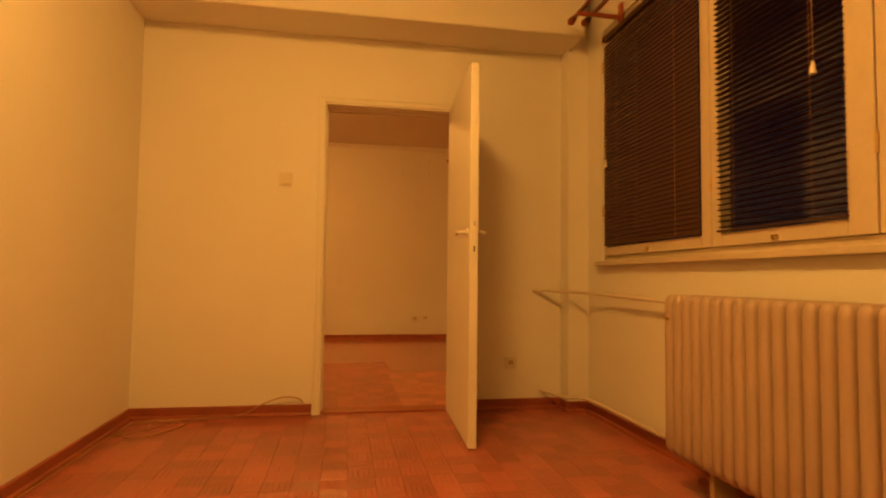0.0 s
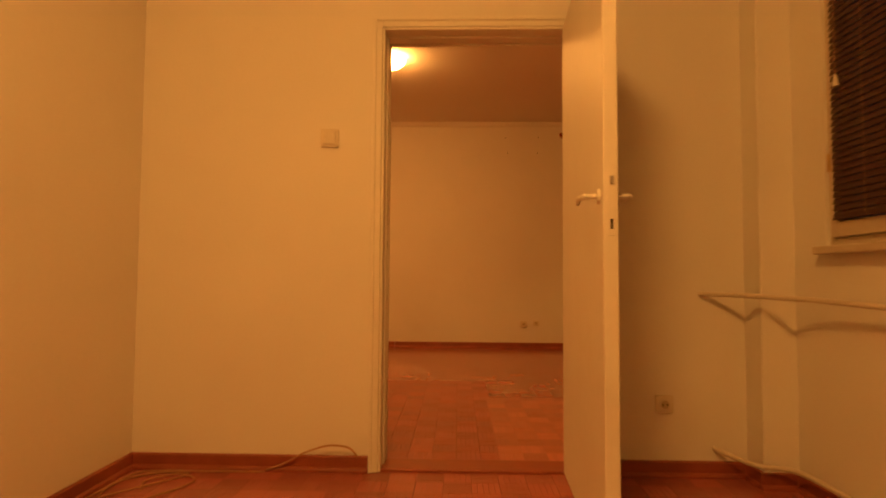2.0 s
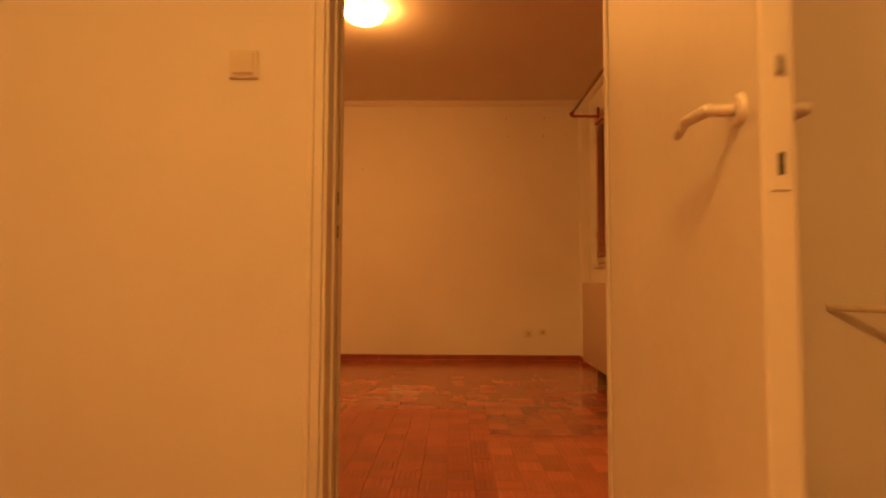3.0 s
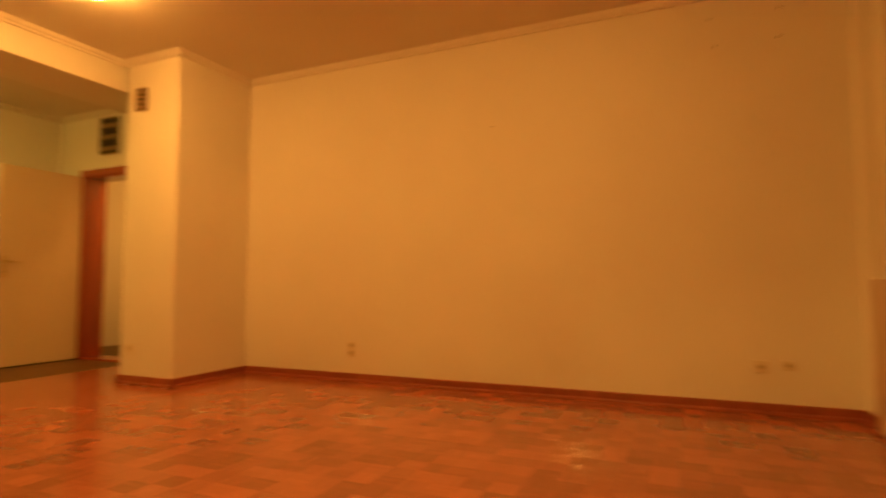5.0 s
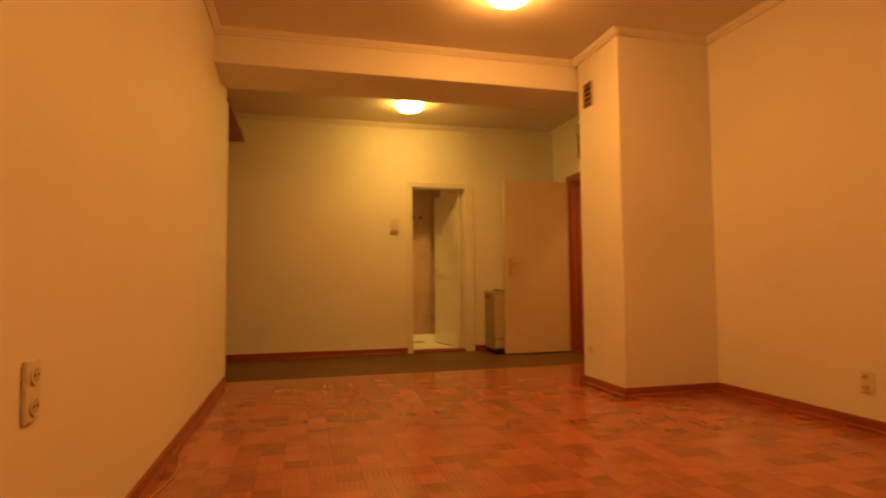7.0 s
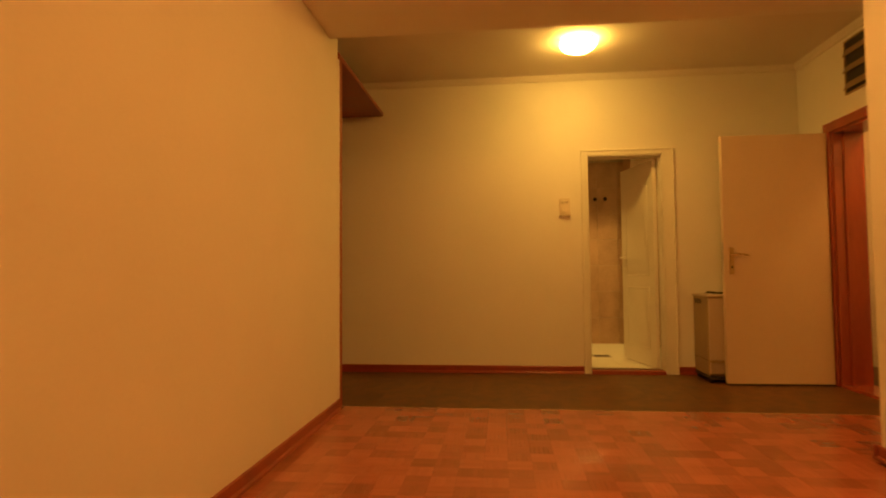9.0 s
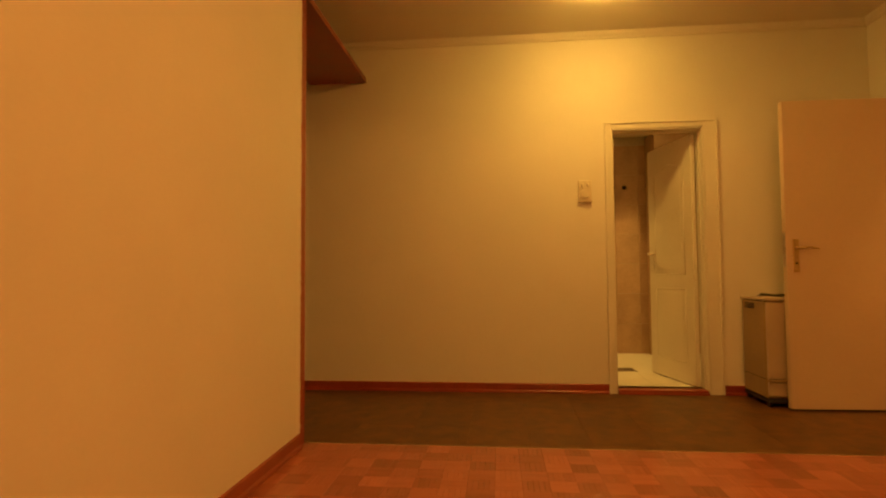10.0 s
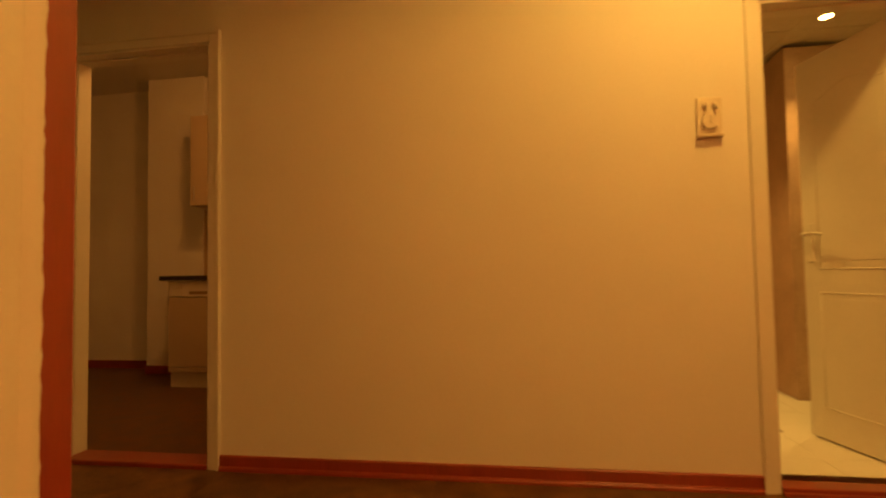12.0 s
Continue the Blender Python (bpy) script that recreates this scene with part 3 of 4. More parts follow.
# ---- windows ----
def window(name, y0, y1, z0, z1, posts, label, slat_mat, tilts, wand_at, face):
    """A wide three-sash window in the outer wall, each sash with a venetian blind. posts: (start, end) of each sash's glass along y."""
    w = thing(name, label, "window")
    w["kind"] = "structure"
    fx0, fx1 = face + 0.015, face + 0.085
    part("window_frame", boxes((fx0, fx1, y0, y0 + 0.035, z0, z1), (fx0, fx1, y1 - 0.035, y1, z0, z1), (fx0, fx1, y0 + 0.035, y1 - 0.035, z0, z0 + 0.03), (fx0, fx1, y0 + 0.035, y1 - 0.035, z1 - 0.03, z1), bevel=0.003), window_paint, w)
    for k, (a, b) in enumerate(posts):
        lo = y0 + 0.037 if k == 0 else (posts[k - 1][1] + a) / 2 + 0.003
        hi = y1 - 0.037 if k == len(posts) - 1 else (b + posts[k + 1][0]) / 2 - 0.003
        sx0, sx1 = face - 0.004, face + 0.05
        zb, zt = z0 + 0.032, z1 - 0.032
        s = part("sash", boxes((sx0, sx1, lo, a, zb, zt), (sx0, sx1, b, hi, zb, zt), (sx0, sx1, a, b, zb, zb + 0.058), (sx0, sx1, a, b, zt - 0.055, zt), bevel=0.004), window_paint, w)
        pane = part("pane", boxes((face + 0.034, face + 0.040, a - 0.005, b + 0.005, zb + 0.05, zt - 0.05)), pane_glass, s)
        pane.visible_shadow = False
        part("window_catch", boxes((sx0 - 0.012, sx0, (a + b) / 2 - 0.015, (a + b) / 2 + 0.015, zb + 0.008, zb + 0.03), bevel=0.003), brass, s)
        for hz in (zb + 0.25, zt - 0.25):
            part("hinge", tube(bmesh.new(), (sx0 - 0.003, hi, hz), (sx0 - 0.003, hi, hz + 0.07), 0.007, seg=10), brass, s)
        bl = thing("venetian_blind", "dark slatted venetian blind lowered over the sash" if slat_mat is slat_dark else "mauve slatted venetian blind lowered over the sash", "window blind", "venetian blinds")
        part("head_rail", boxes((face - 0.028, face + 0.004, a - 0.012, b + 0.012, zt - 0.065, zt - 0.035), bevel=0.002), slat_mat, bl)
        part("bottom_rail", boxes((face - 0.022, face - 0.006, a - 0.010, b + 0.010, zb + 0.062, zb + 0.070), bevel=0.002), slat_mat, bl)
        bm = bmesh.new()
        half, ln, tilt = 0.0125, (b - a) / 2 + 0.010, math.radians(tilts[k])
        rows = []
        for j in range(5):
            u = -half + half * 2 * j / 4
            bow = 0.0022 * (1 - (u / half) ** 2)
            cx, cz = u * math.cos(tilt) - bow * math.sin(tilt), u * math.sin(tilt) + bow * math.cos(tilt)
            rows.append((bm.verts.new((cx, -ln, cz)), bm.verts.new((cx, ln, cz))))
        for p, q in zip(rows, rows[1:]):
            bm.faces.new((p[0], p[1], q[1], q[0]))
        me = mesh_of("slat", bm, slat_mat, True)
        count = int((zt - 0.07 - zb - 0.08) / 0.0245)
        for j in range(count):
            so = new("slat", me)
            so.parent = bl
            so.matrix_basis = pose(face - 0.014, (a + b) / 2, zb + 0.082 + j * 0.0245)
        for f in (0.18, 0.82):
            yy = a + (b - a) * f
            part("ladder_cord", tube(bmesh.new(), (face - 0.0285, yy, zb + 0.07), (face - 0.0285, yy, zt - 0.05), 0.0008, seg=5), cord_mat, bl)
        if k in wand_at:
            yy, zz = wand_at[k]
            part("pull_cord", tube(bmesh.new(), (face - 0.034, yy, zz), (face - 0.034, yy, zt - 0.05), 0.0012, seg=6), cord_mat, bl)
            bm = bmesh.new()
            tube(bm, (face - 0.034, yy, zz - 0.045), (face - 0.034, yy, zz), 0.012, 0.005, 10)
            part("tassel", bm, plastic, bl, "pale plastic cord tassel")
    return w


window("window_1", WA[0], WA[1], WA[2], WA[3], [(-2.94, -2.34), (-2.12, -1.50), (-1.36, -0.42)], "white wooden three-sash window with lowered dark blinds", slat_dark, (-12, -8, 76), {1: (-2.03, 1.65), 2: (-0.465, 1.63)}, WX)
window("window_2", WB[0], WB[1], WB[2], WB[3], [(1.00, 2.02), (2.24, 2.85), (2.99, 3.885)], "white wooden three-sash window with lowered mauve blinds", slat_paint, (54, 54, 54), {1: (2.30, 1.61)}, WY)
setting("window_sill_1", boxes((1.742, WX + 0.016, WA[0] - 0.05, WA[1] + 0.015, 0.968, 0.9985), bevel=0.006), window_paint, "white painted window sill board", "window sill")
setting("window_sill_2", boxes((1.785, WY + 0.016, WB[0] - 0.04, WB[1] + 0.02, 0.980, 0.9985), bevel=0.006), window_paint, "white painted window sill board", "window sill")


def curtain_rail(y0, y1, brackets, rails, face):
    r = thing("curtain_rod", "brown wooden curtain rod with turned end knobs", "curtain rod", "curtain rods")
    for x, z in rails:
        rod = part("rod", tube(bmesh.new(), (x, y0, z), (x, y1, z), 0.014), mahogany, r, smooth=True)
        for y, s in ((y0, -1), (y1, 1)):
            bm = bmesh.new()
            tube(bm, (x, y, z), (x, y + s * 0.015, z), 0.020)
            ball(bm, (x, y + s * 0.040, z), 0.025)
            tube(bm, (x, y + s * 0.055, z), (x, y + s * 0.075, z), 0.014, 0.009)
            part("end_knob", bm, mahogany, rod, smooth=True)
    for y in brackets:
        bm = bmesh.new()
        box(bm, rails[0][0] - 0.03, face - 0.0005, y - 0.012, y + 0.012, 2.462, 2.485, 0.004)
        box(bm, face - 0.02, face - 0.0005, y - 0.02, y + 0.02, 2.43, 2.56, 0.004)
        part("bracket", bm, mahogany, r)


curtain_rail(-3.0, -0.50, (-2.9, -1.7, -0.62), ((1.53, 2.50), (1.62, 2.50)), WX)
curtain_rail(0.95, 3.93, (1.1, 2.5, 3.82), ((1.575, 2.54),), WY)

# ---- radiators ----
def radiator(name, x, y0, count, pitch, label, feet, top, lobed):
    """Upright sections 0.17 m deep about x, from y0 towards greater y; lobed ones have round fronts, tops and toes."""
    r = thing(name, label, "radiator", "radiators", at=(x, y0, 0))
    bm = bmesh.new()
    if lobed:
        rings = []
        half, mid = pitch / 2 - 0.0006, pitch / 2
        rows = [(0.150, 0.25, 0.55), (0.158, 0.50, 0.72), (0.172, 0.80, 0.90), (0.195, 1.0, 1.0)] + [(0.195 + (top - 0.24) * k / 4, 1.0, 1.0) for k in range(1, 5)] + [(top - 0.024, 0.95, 0.985), (top - 0.010, 0.78, 0.93), (top, 0.40, 0.80)]
        for z, wy, wx in rows:
            ring = []
            for k in range(20):
                a = 2 * math.pi * k / 20
                c, sn = math.cos(a), math.sin(a)
                ring.append(bm.verts.new((0.085 * wx * math.copysign(abs(c) ** 0.45, c), mid + half * wy * math.copysign(abs(sn) ** 0.45, sn), z)))
            rings.append(ring)
        for p, q in zip(rings, rings[1:]):
            for k in range(20):
                bm.faces.new((p[k], p[(k + 1) % 20], q[(k + 1) % 20], q[k]))
        bm.faces.new(rings[0])
        bm.faces.new(rings[-1])
        bmesh.ops.recalc_face_normals(bm, faces=bm.faces)
    else:
        box(bm, -0.085, 0.085, 0.0008, pitch - 0.0008, 0.165, top, 0.0035, 2)
        box(bm, -0.060, 0.060, pitch / 2 - 0.02, pitch / 2 + 0.02, 0.150, 0.20, 0.012, 2)
    me = mesh_of("section", bm, enamel, True)
    for k in range(count):
        so = new("section", me)
        so.parent = r
        so.matrix_basis = pose(0, k * pitch, 0)
    L = count * pitch
    part("connecting_tube", tube(tube(bmesh.new(), (0, 0.0, 0.77), (0, L, 0.77), 0.02), (0, 0.0, 0.22), (0, L, 0.22), 0.02), enamel, r, smooth=True)
    for f in feet:
        part("foot", boxes((-0.05, 0.05, f - 0.012, f + 0.012, 0.0, 0.17), (-0.06, 0.06, f - 0.03, f + 0.03, 0.0, 0.012), bevel=0.003), heater_side, r)
    for f in (0.3, L - 0.3):
        part("wall_bracket", boxes((0.080, 0.206, f - 0.01, f + 0.01, 0.70, 0.73)), enamel, r)
    return r


rad_a = radiator("radiator", 1.585, -3.06, 26, 0.060, "beige enamelled sectional radiator under the window", (0.2, 1.3), 0.82, True)
rad_b = radiator("radiator", 1.607, 1.60, 29, 0.060, "beige enamelled flat-fronted radiator under the window", (0.15, 1.40), 0.84, False)
part("bleed_valve", tube(bmesh.new(), (-0.097, 1.52, 0.72), (-0.083, 1.52, 0.72), 0.008, seg=12), brass, rad_a)

pa = thing("heating_pipe", "beige painted heating pipe along the wall", "pipe", "heating pipes")
wire("pipe", [(1.447, 0.0, 0.803), (1.47, -0.03, 0.803), (1.56, -0.13, 0.802), (1.64, -0.27, 0.798), (1.71, -0.45, 0.792), (1.72, -0.9, 0.780), (1.715, -1.25, 0.775), (1.66, -1.42, 0.772), (1.585, -1.47, 0.771)], 0.0105, pipe_paint, pa)
part("valve", tube(ball(bmesh.new(), (1.585, -1.455, 0.77), 0.022), (1.585, -1.50, 0.77), (1.585, -1.43, 0.772), 0.016), brass, pa)
pb = thing("heating_pipe", "beige painted return pipe above the skirting", "pipe", "heating pipes")
wire("pipe", [(1.50, 0.0, 0.125), (1.515, -0.03, 0.120), (1.60, -0.16, 0.105), (1.69, -0.20, 0.105), (1.735, -0.30, 0.105), (1.742, -0.7, 0.105), (1.742, -1.2, 0.11), (1.69, -1.42, 0.15), (1.59, -1.50, 0.20)], 0.0105, pipe_paint, pb)
pc = thing("heating_pipe", "beige painted heating pipe from the radiator valve", "pipe", "heating pipes")
wire("pipe", [(1.64, 1.59, 0.785), (1.64, 1.3, 0.78), (1.65, 0.6, 0.775), (1.66, DT, 0.77)], 0.0105, pipe_paint, pc)
bm = bmesh.new()
tube(bm, (1.60, 1.555, 0.787), (1.54, 1.555, 0.787), 0.024, 0.021, 18)
part("valve_knob", bm, plastic, pc, "white round radiator valve knob")
part("valve_body", tube(tube(bmesh.new(), (1.64, 1.605, 0.787), (1.64, 1.49, 0.785), 0.017), (1.60, 1.555, 0.787), (1.65, 1.555, 0.787), 0.015), heater_side, pc)
pd = thing("heating_pipe", "beige painted return pipe near the floor", "pipe", "heating pipes")
wire("pipe", [(1.63, 1.62, 0.22), (1.64, 1.54, 0.20), (1.68, 1.37, 0.13), (1.72, 1.12, 0.115), (1.73, 0.5, 0.11), (1.73, DT, 0.11)], 0.0105, pipe_paint, pd)
pe = thing("heating_pipe", "dark upright riser pipe beside the radiator", "pipe", "heating pipes")
wire("pipe", [(1.764, 1.42, 0.0), (1.764, 1.42, 0.3), (1.764, 1.42, 0.62), (1.74, 1.46, 0.76), (1.65, 1.52, 0.785)], 0.0105, pipe_paint, pe)

# ---- ceiling lamps ----
def ceiling_lamp(x, y, glass, label, z=TOP, size=1.0):
    c = thing("ceiling_lamp", label, "ceiling lamp", "ceiling lamps", at=(x, y, z - 0.0005))
    part("base", lathe(bmesh.new(), [(0.10, 0), (0.125, -0.004), (0.125, -0.020), (0.11, -0.026)], (0, 0, 0)), white_paint, c)
    prof = [(0.145, -0.022)] + [(0.148 * math.cos(a), -0.026 - 0.075 * math.sin(a)) for a in (k * math.pi / 2 / 10 for k in range(10))] + [(0.006, -0.1008)]
    part("shade", lathe(bmesh.new(), prof, (0, 0, 0)), glass, c, "lit opal glass dome", True)
    for k in range(3):
        a = 0.7 + k * 2.094
        cx, cy = 0.150 * math.cos(a), 0.150 * math.sin(a)
        part("clip", boxes((cx - 0.006, cx + 0.006, cy - 0.006, cy + 0.006, -0.042, -0.004), bevel=0.002), brass, c)
    part("finial", ball(bmesh.new(), (0, 0, -0.106), 0.008), brass, c)
    c.scale = (size, size, size)
    return c


ceiling_lamp(0.06, -2.38, glass_first, "large round opal glass ceiling lamp, lit warm", size=1.6)
ceiling_lamp(-0.25, 2.25, glass_warm, "round opal glass ceiling lamp, lit warm")
ceiling_lamp(-2.70, 2.52, glass_warm, "round opal glass ceiling lamp, lit warm")
ceiling_lamp(-4.75, 5.10, glass_landing, "round opal glass landing lamp, lit warm", TOP + 0.001)
ceiling_lamp(-5.16, 2.33, glass_hall, "round opal glass hall lamp, lit yellow")

# ---- sockets, switches, covers ----
def socket(centre, out, size=(0.078, 0.078), holes=1, label="beige wall socket", upright=True, name="wall_socket"):
    """A flush socket; out is the axis it faces, as (x, y)."""
    turn = math.degrees(math.atan2(out[1], out[0])) + 90
    s = thing(name, label, "socket", "wall sockets", at=centre, turn=turn)
    w, h = size
    part("plate", boxes((-w / 2, w / 2, -0.012, 0.0, -h / 2, h / 2), bevel=0.004), plastic, s)
    for k in range(holes):
        zz = (k - (holes - 1) / 2) * h / holes
        bm = bmesh.new()
        tube(bm, (0, -0.0165, zz), (0, -0.006, zz), 0.024, 0.026, 20)
        ring = part("socket_well", bm, plastic, s)
        # raised disc; its darker tone is the painted shade of a recess
        part("recess_shade", tube(bmesh.new(), (0, -0.0172, zz), (0, -0.0160, zz), 0.018, seg=18), socket_shade, ring)
        for dx in (-0.0095, 0.0095):
            part("pin_hole", tube(bmesh.new(), (dx, -0.0180, zz), (dx, -0.0168, zz), 0.0035, seg=8), dark_plastic_and_hole, ring)
    return s


socket((1.178, BY, 0.295), (0, -1), label="beige single wall socket above the skirting")
socket((1.330, BY, 0.310), (0, -1), (0.075, 0.06), label="small beige aerial socket beside a wall socket")
socket((-1.879, BY, 0.275), (0, -1), (0.078, 0.125), 2, "beige upright double wall socket")
socket((-0.928, DW, 0.622), (0, 1), (0.080, 0.150), 2, "pale surface-mounted double wall socket")
socket((1.284, 0.0, 0.315), (0, -1), label="beige wall socket behind the open door")
socket((-3.55, CY, 0.298), (0, -1), (0.07, 0.07), 1, "small beige socket on the column")

sw = thing("light_switch", "pale plastic light switch beside the door", "light switch", at=(-0.225, 0.0, 1.505))
part("plate", boxes((-0.042, 0.042, -0.012, 0.0, -0.042, 0.042), bevel=0.004), plastic, sw)
part("rocker", boxes((-0.031, 0.031, -0.019, -0.010, -0.031, 0.031), bevel=0.004), plastic, sw)

ic = thing("wall_control", "cream wall control plate with two knobs and a dial", "wall control", at=(FX, 2.293, 1.545))
part("plate", boxes((0.0, 0.016, -0.050, 0.050, -0.075, 0.085), bevel=0.005), plastic, ic)
part("lip", boxes((0.0, 0.026, -0.052, 0.052, -0.086, -0.075), bevel=0.003), socket_shade, ic)
for yy in (-0.020, 0.022):
    part("knob", ball(tube(bmesh.new(), (0.016, yy, 0.052), (0.030, yy, 0.050), 0.010), (0.030, yy, 0.042), 0.010, 1, 0.7, 1.4), plastic, ic, smooth=True)
dial = part("dial", tube(bmesh.new(), (0.014, 0.0, -0.020), (0.030, 0.0, -0.020), 0.034, 0.031, 28), plastic, ic)
part("pointer", boxes((0.030, 0.034, -0.004, 0.004, -0.022, 0.006), bevel=0.001), plastic, dial)

jb = thing("junction_cover", "painted-over square junction box cover", "cover plate", at=(FX, 1.785, 2.49))
part("plate", boxes((0.0, 0.004, -0.048, 0.048, -0.052, 0.052), bevel=0.0015), plaster, jb)

def vent(centre, w, h, slats, label):
    v = thing("air_vent", label, "vent", "air vents", at=centre)
    part("backing", boxes((-w / 2, w / 2, -0.004, 0.0, -h / 2, h / 2)), dark_plastic_and_hole, v)
    part("rim", boxes((-w / 2, -w / 2 + 0.012, -0.014, -0.0045, -h / 2, h / 2), (w / 2 - 0.012, w / 2, -0.014, -0.0045, -h / 2, h / 2), (-w / 2 + 0.012, w / 2 - 0.012, -0.014, -0.0045, h / 2 - 0.012, h / 2), (-w / 2 + 0.012, w / 2 - 0.012, -0.014, -0.0045, -h / 2, -h / 2 + 0.012)), grille_metal, v)
    step = (h - 0.03) / slats
    for k in range(slats):
        z = -h / 2 + 0.015 + step * (k + 0.5)
        bm = bmesh.new()
        box(bm, -w / 2 + 0.013, w / 2 - 0.013, -0.0015, 0.0015, -step * 0.42, step * 0.42)
        bmesh.ops.transform(bm, matrix=Matrix.Translation((0, -0.010, z)) @ Matrix.Rotation(math.radians(-28), 4, "X"), verts=bm.verts)
        part("slat", bm, grille_metal, v)


vent((-3.50, CY, 2.425), 0.13, 0.20, 4, "bronze metal air vent on the column")
vent((-5.12, EY, 2.50), 0.30, 0.42, 3, "bronze metal air vent with wide louvres above the entrance")

for nx, nz in ((0.95, 2.60), (0.98, 2.41), (1.35, 2.41), (1.36, 2.60), (-0.6, 2.05)):
    nl = tagged(part("nail", tube(bmesh.new(), (nx, BY, nz), (nx, BY - 0.018, nz + 0.004), 0.004, seg=8), dark_plastic_and_hole), "small dark nail stuck in the plaster", "nail", "nails in the wall")
stp = thing("strike_plate", "dark slotted strike plate on the kitchen door jamb", "strike plate", at=(FX - 0.06, KIT[0] + 0.009, 1.13))
part("plate", boxes((-0.012, 0.012, 0.0, 0.002, -0.09, 0.09), bevel=0.0006), white_paint, stp)
part("slot", boxes((-0.006, 0.006, 0.002, 0.0028, 0.03, 0.075)), dark_plastic_and_hole, stp)
part("slot", boxes((-0.006, 0.006, 0.002, 0.0028, -0.07, -0.03)), dark_plastic_and_hole, stp)

sta = thing("strike_plate", "pale slotted strike plate on the white door jamb", "strike plate", at=(DOOR[0] + 0.008, 0.135, 1.08))
part("plate", boxes((0.0, 0.002, -0.012, 0.012, -0.11, 0.11), bevel=0.0006), white_paint, sta)
part("slot", boxes((0.002, 0.0028, -0.006, 0.006, 0.03, 0.07)), dark_plastic_and_hole, sta)
part("slot", boxes((0.002, 0.0028, -0.006, 0.006, -0.075, -0.035)), dark_plastic_and_hole, sta)

# ---- gas heater beside the bathroom door ----
ht = thing("heater", "cream enamel heater cabinet with a dark side vent", "heater", at=(FX, 3.415, 0))
part("body", boxes((0.03, 0.38, 0.0, 0.46, 0.055, 0.715), bevel=0.012), heater_side, ht, "brownish heater body")
part("front_panel", boxes((0.381, 0.400, 0.004, 0.456, 0.19, 0.708), bevel=0.006), heater_paint, ht)
part("lower_panel", boxes((0.381, 0.396, 0.006, 0.454, 0.075, 0.170), bevel=0.005), heater_paint, ht)
part("front_lip", boxes((0.381, 0.412, 0.004, 0.456, 0.172, 0.188), bevel=0.004), heater_side, ht)
part("plinth", boxes((0.03, 0.402, 0.004, 0.456, 0.030, 0.054), bevel=0.003), dark_plastic_and_hole, ht)
part("side_seam", boxes((0.035, 0.376, -0.0012, 0.001, 0.185, 0.189)), dark_plastic_and_hole, ht)
part("top_cover", boxes((0.02, 0.405, -0.006, 0.466, 0.716, 0.736), bevel=0.006), heater_paint, ht)
for k in range(4):
    part("side_vent", boxes((0.09, 0.24, -0.004, -0.0004, 0.655 + k * 0.011, 0.661 + k * 0.011)), dark_plastic_and_hole, ht)
for yy in (0.03, 0.43):
    for xx in (0.06, 0.35):
        part("foot", tube(bmesh.new(), (xx, yy, 0), (xx, yy, 0.056), 0.018), dark_plastic_and_hole, ht)
wire("coiled_cable", [(FX + 0.10, 3.50, 0.741), (FX + 0.20, 3.49, 0.746), (FX + 0.25, 3.58, 0.742), (FX + 0.15, 3.67, 0.750), (FX + 0.08, 3.58, 0.742), (FX + 0.14, 3.50, 0.755), (FX + 0.23, 3.54, 0.752)], 0.0045, dark_plastic_and_hole)
tagged(bpy.data.objects["coiled_cable"], "black cable coiled on top of the heater", "cable")

# ---- loose cables in the first room ----
wire("floor_cable", [(-1.07, -0.46, 0.006), (-1.03, -0.36, 0.006), (-0.93, -0.24, 0.006), (-0.80, -0.09, 0.008), (-0.90, -0.06, 0.006), (-1.01, -0.12, 0.006), (-1.05, -0.22, 0.008), (-1.02, -0.36, 0.010), (-0.92, -0.42, 0.006), (-0.80, -0.30, 0.006), (-0.74, -0.16, 0.008), (-0.84, -0.10, 0.012), (-0.94, -0.17, 0.008), (-0.90, -0.28, 0.006)], 0.0038, cord_mat)
tagged(bpy.data.objects["floor_cable"], "thin beige cable lying tangled on the parquet", "cable")
wire("wall_cable", [(-0.48, -0.030, 0.010), (-0.40, -0.034, 0.040), (-0.31, -0.036, 0.088), (-0.20, -0.036, 0.122), (-0.11, -0.034, 0.112), (-0.075, -0.030, 0.074)], 0.0042, cord_mat)
tagged(bpy.data.objects["wall_cable"], "beige cable arching over the skirting by the door", "cable")
wire("corner_cable", [(-1.085, -1.6, 0.005), (-1.068, -1.1, 0.005), (-1.066, -0.6, 0.006), (-1.055, -0.2, 0.006), (-1.0, -0.06, 0.006), (-0.7, -0.045, 0.006), (-0.48, -0.045, 0.006)], 0.0036, cord_mat)
tagged(bpy.data.objects["corner_cable"], "beige cable along the foot of the skirting", "cable")
wire("skirting_cable", [(-1.30, DW + 0.034, 0.006), (-1.80, DW + 0.045, 0.006), (-2.10, DW + 0.085, 0.006), (-2.28, DW + 0.080, 0.010), (-2.42, DW + 0.050, 0.030), (-2.37, DW + 0.030, 0.042)], 0.004, cord_mat)
tagged(bpy.data.objects["skirting_cable"], "short beige cable end on the parquet by the wall", "cable")

# ---- bathroom ----
BX0, BX1, BY0, BY1, BZ = -7.97, FX - 0.146, 1.93, 4.28, 2.44
setting("bathroom_wall_back", boxes((BX0 - 0.1, BX0, BY0, BY1, 0, BZ + 0.3)), grout, "tiled bathroom wall", "wall")
setting("bathroom_wall_right", boxes((BX0, BX1, BY1, BY1 + 0.1, 0, BZ + 0.3)), tile_pink, "pink-beige bathroom wall", "wall")
setting("bathroom_wall_left", boxes((BX0, BX1, BY0 - 0.1, BY0, 0, BZ + 0.3)), tile_pink, "pink-beige bathroom wall", "wall")
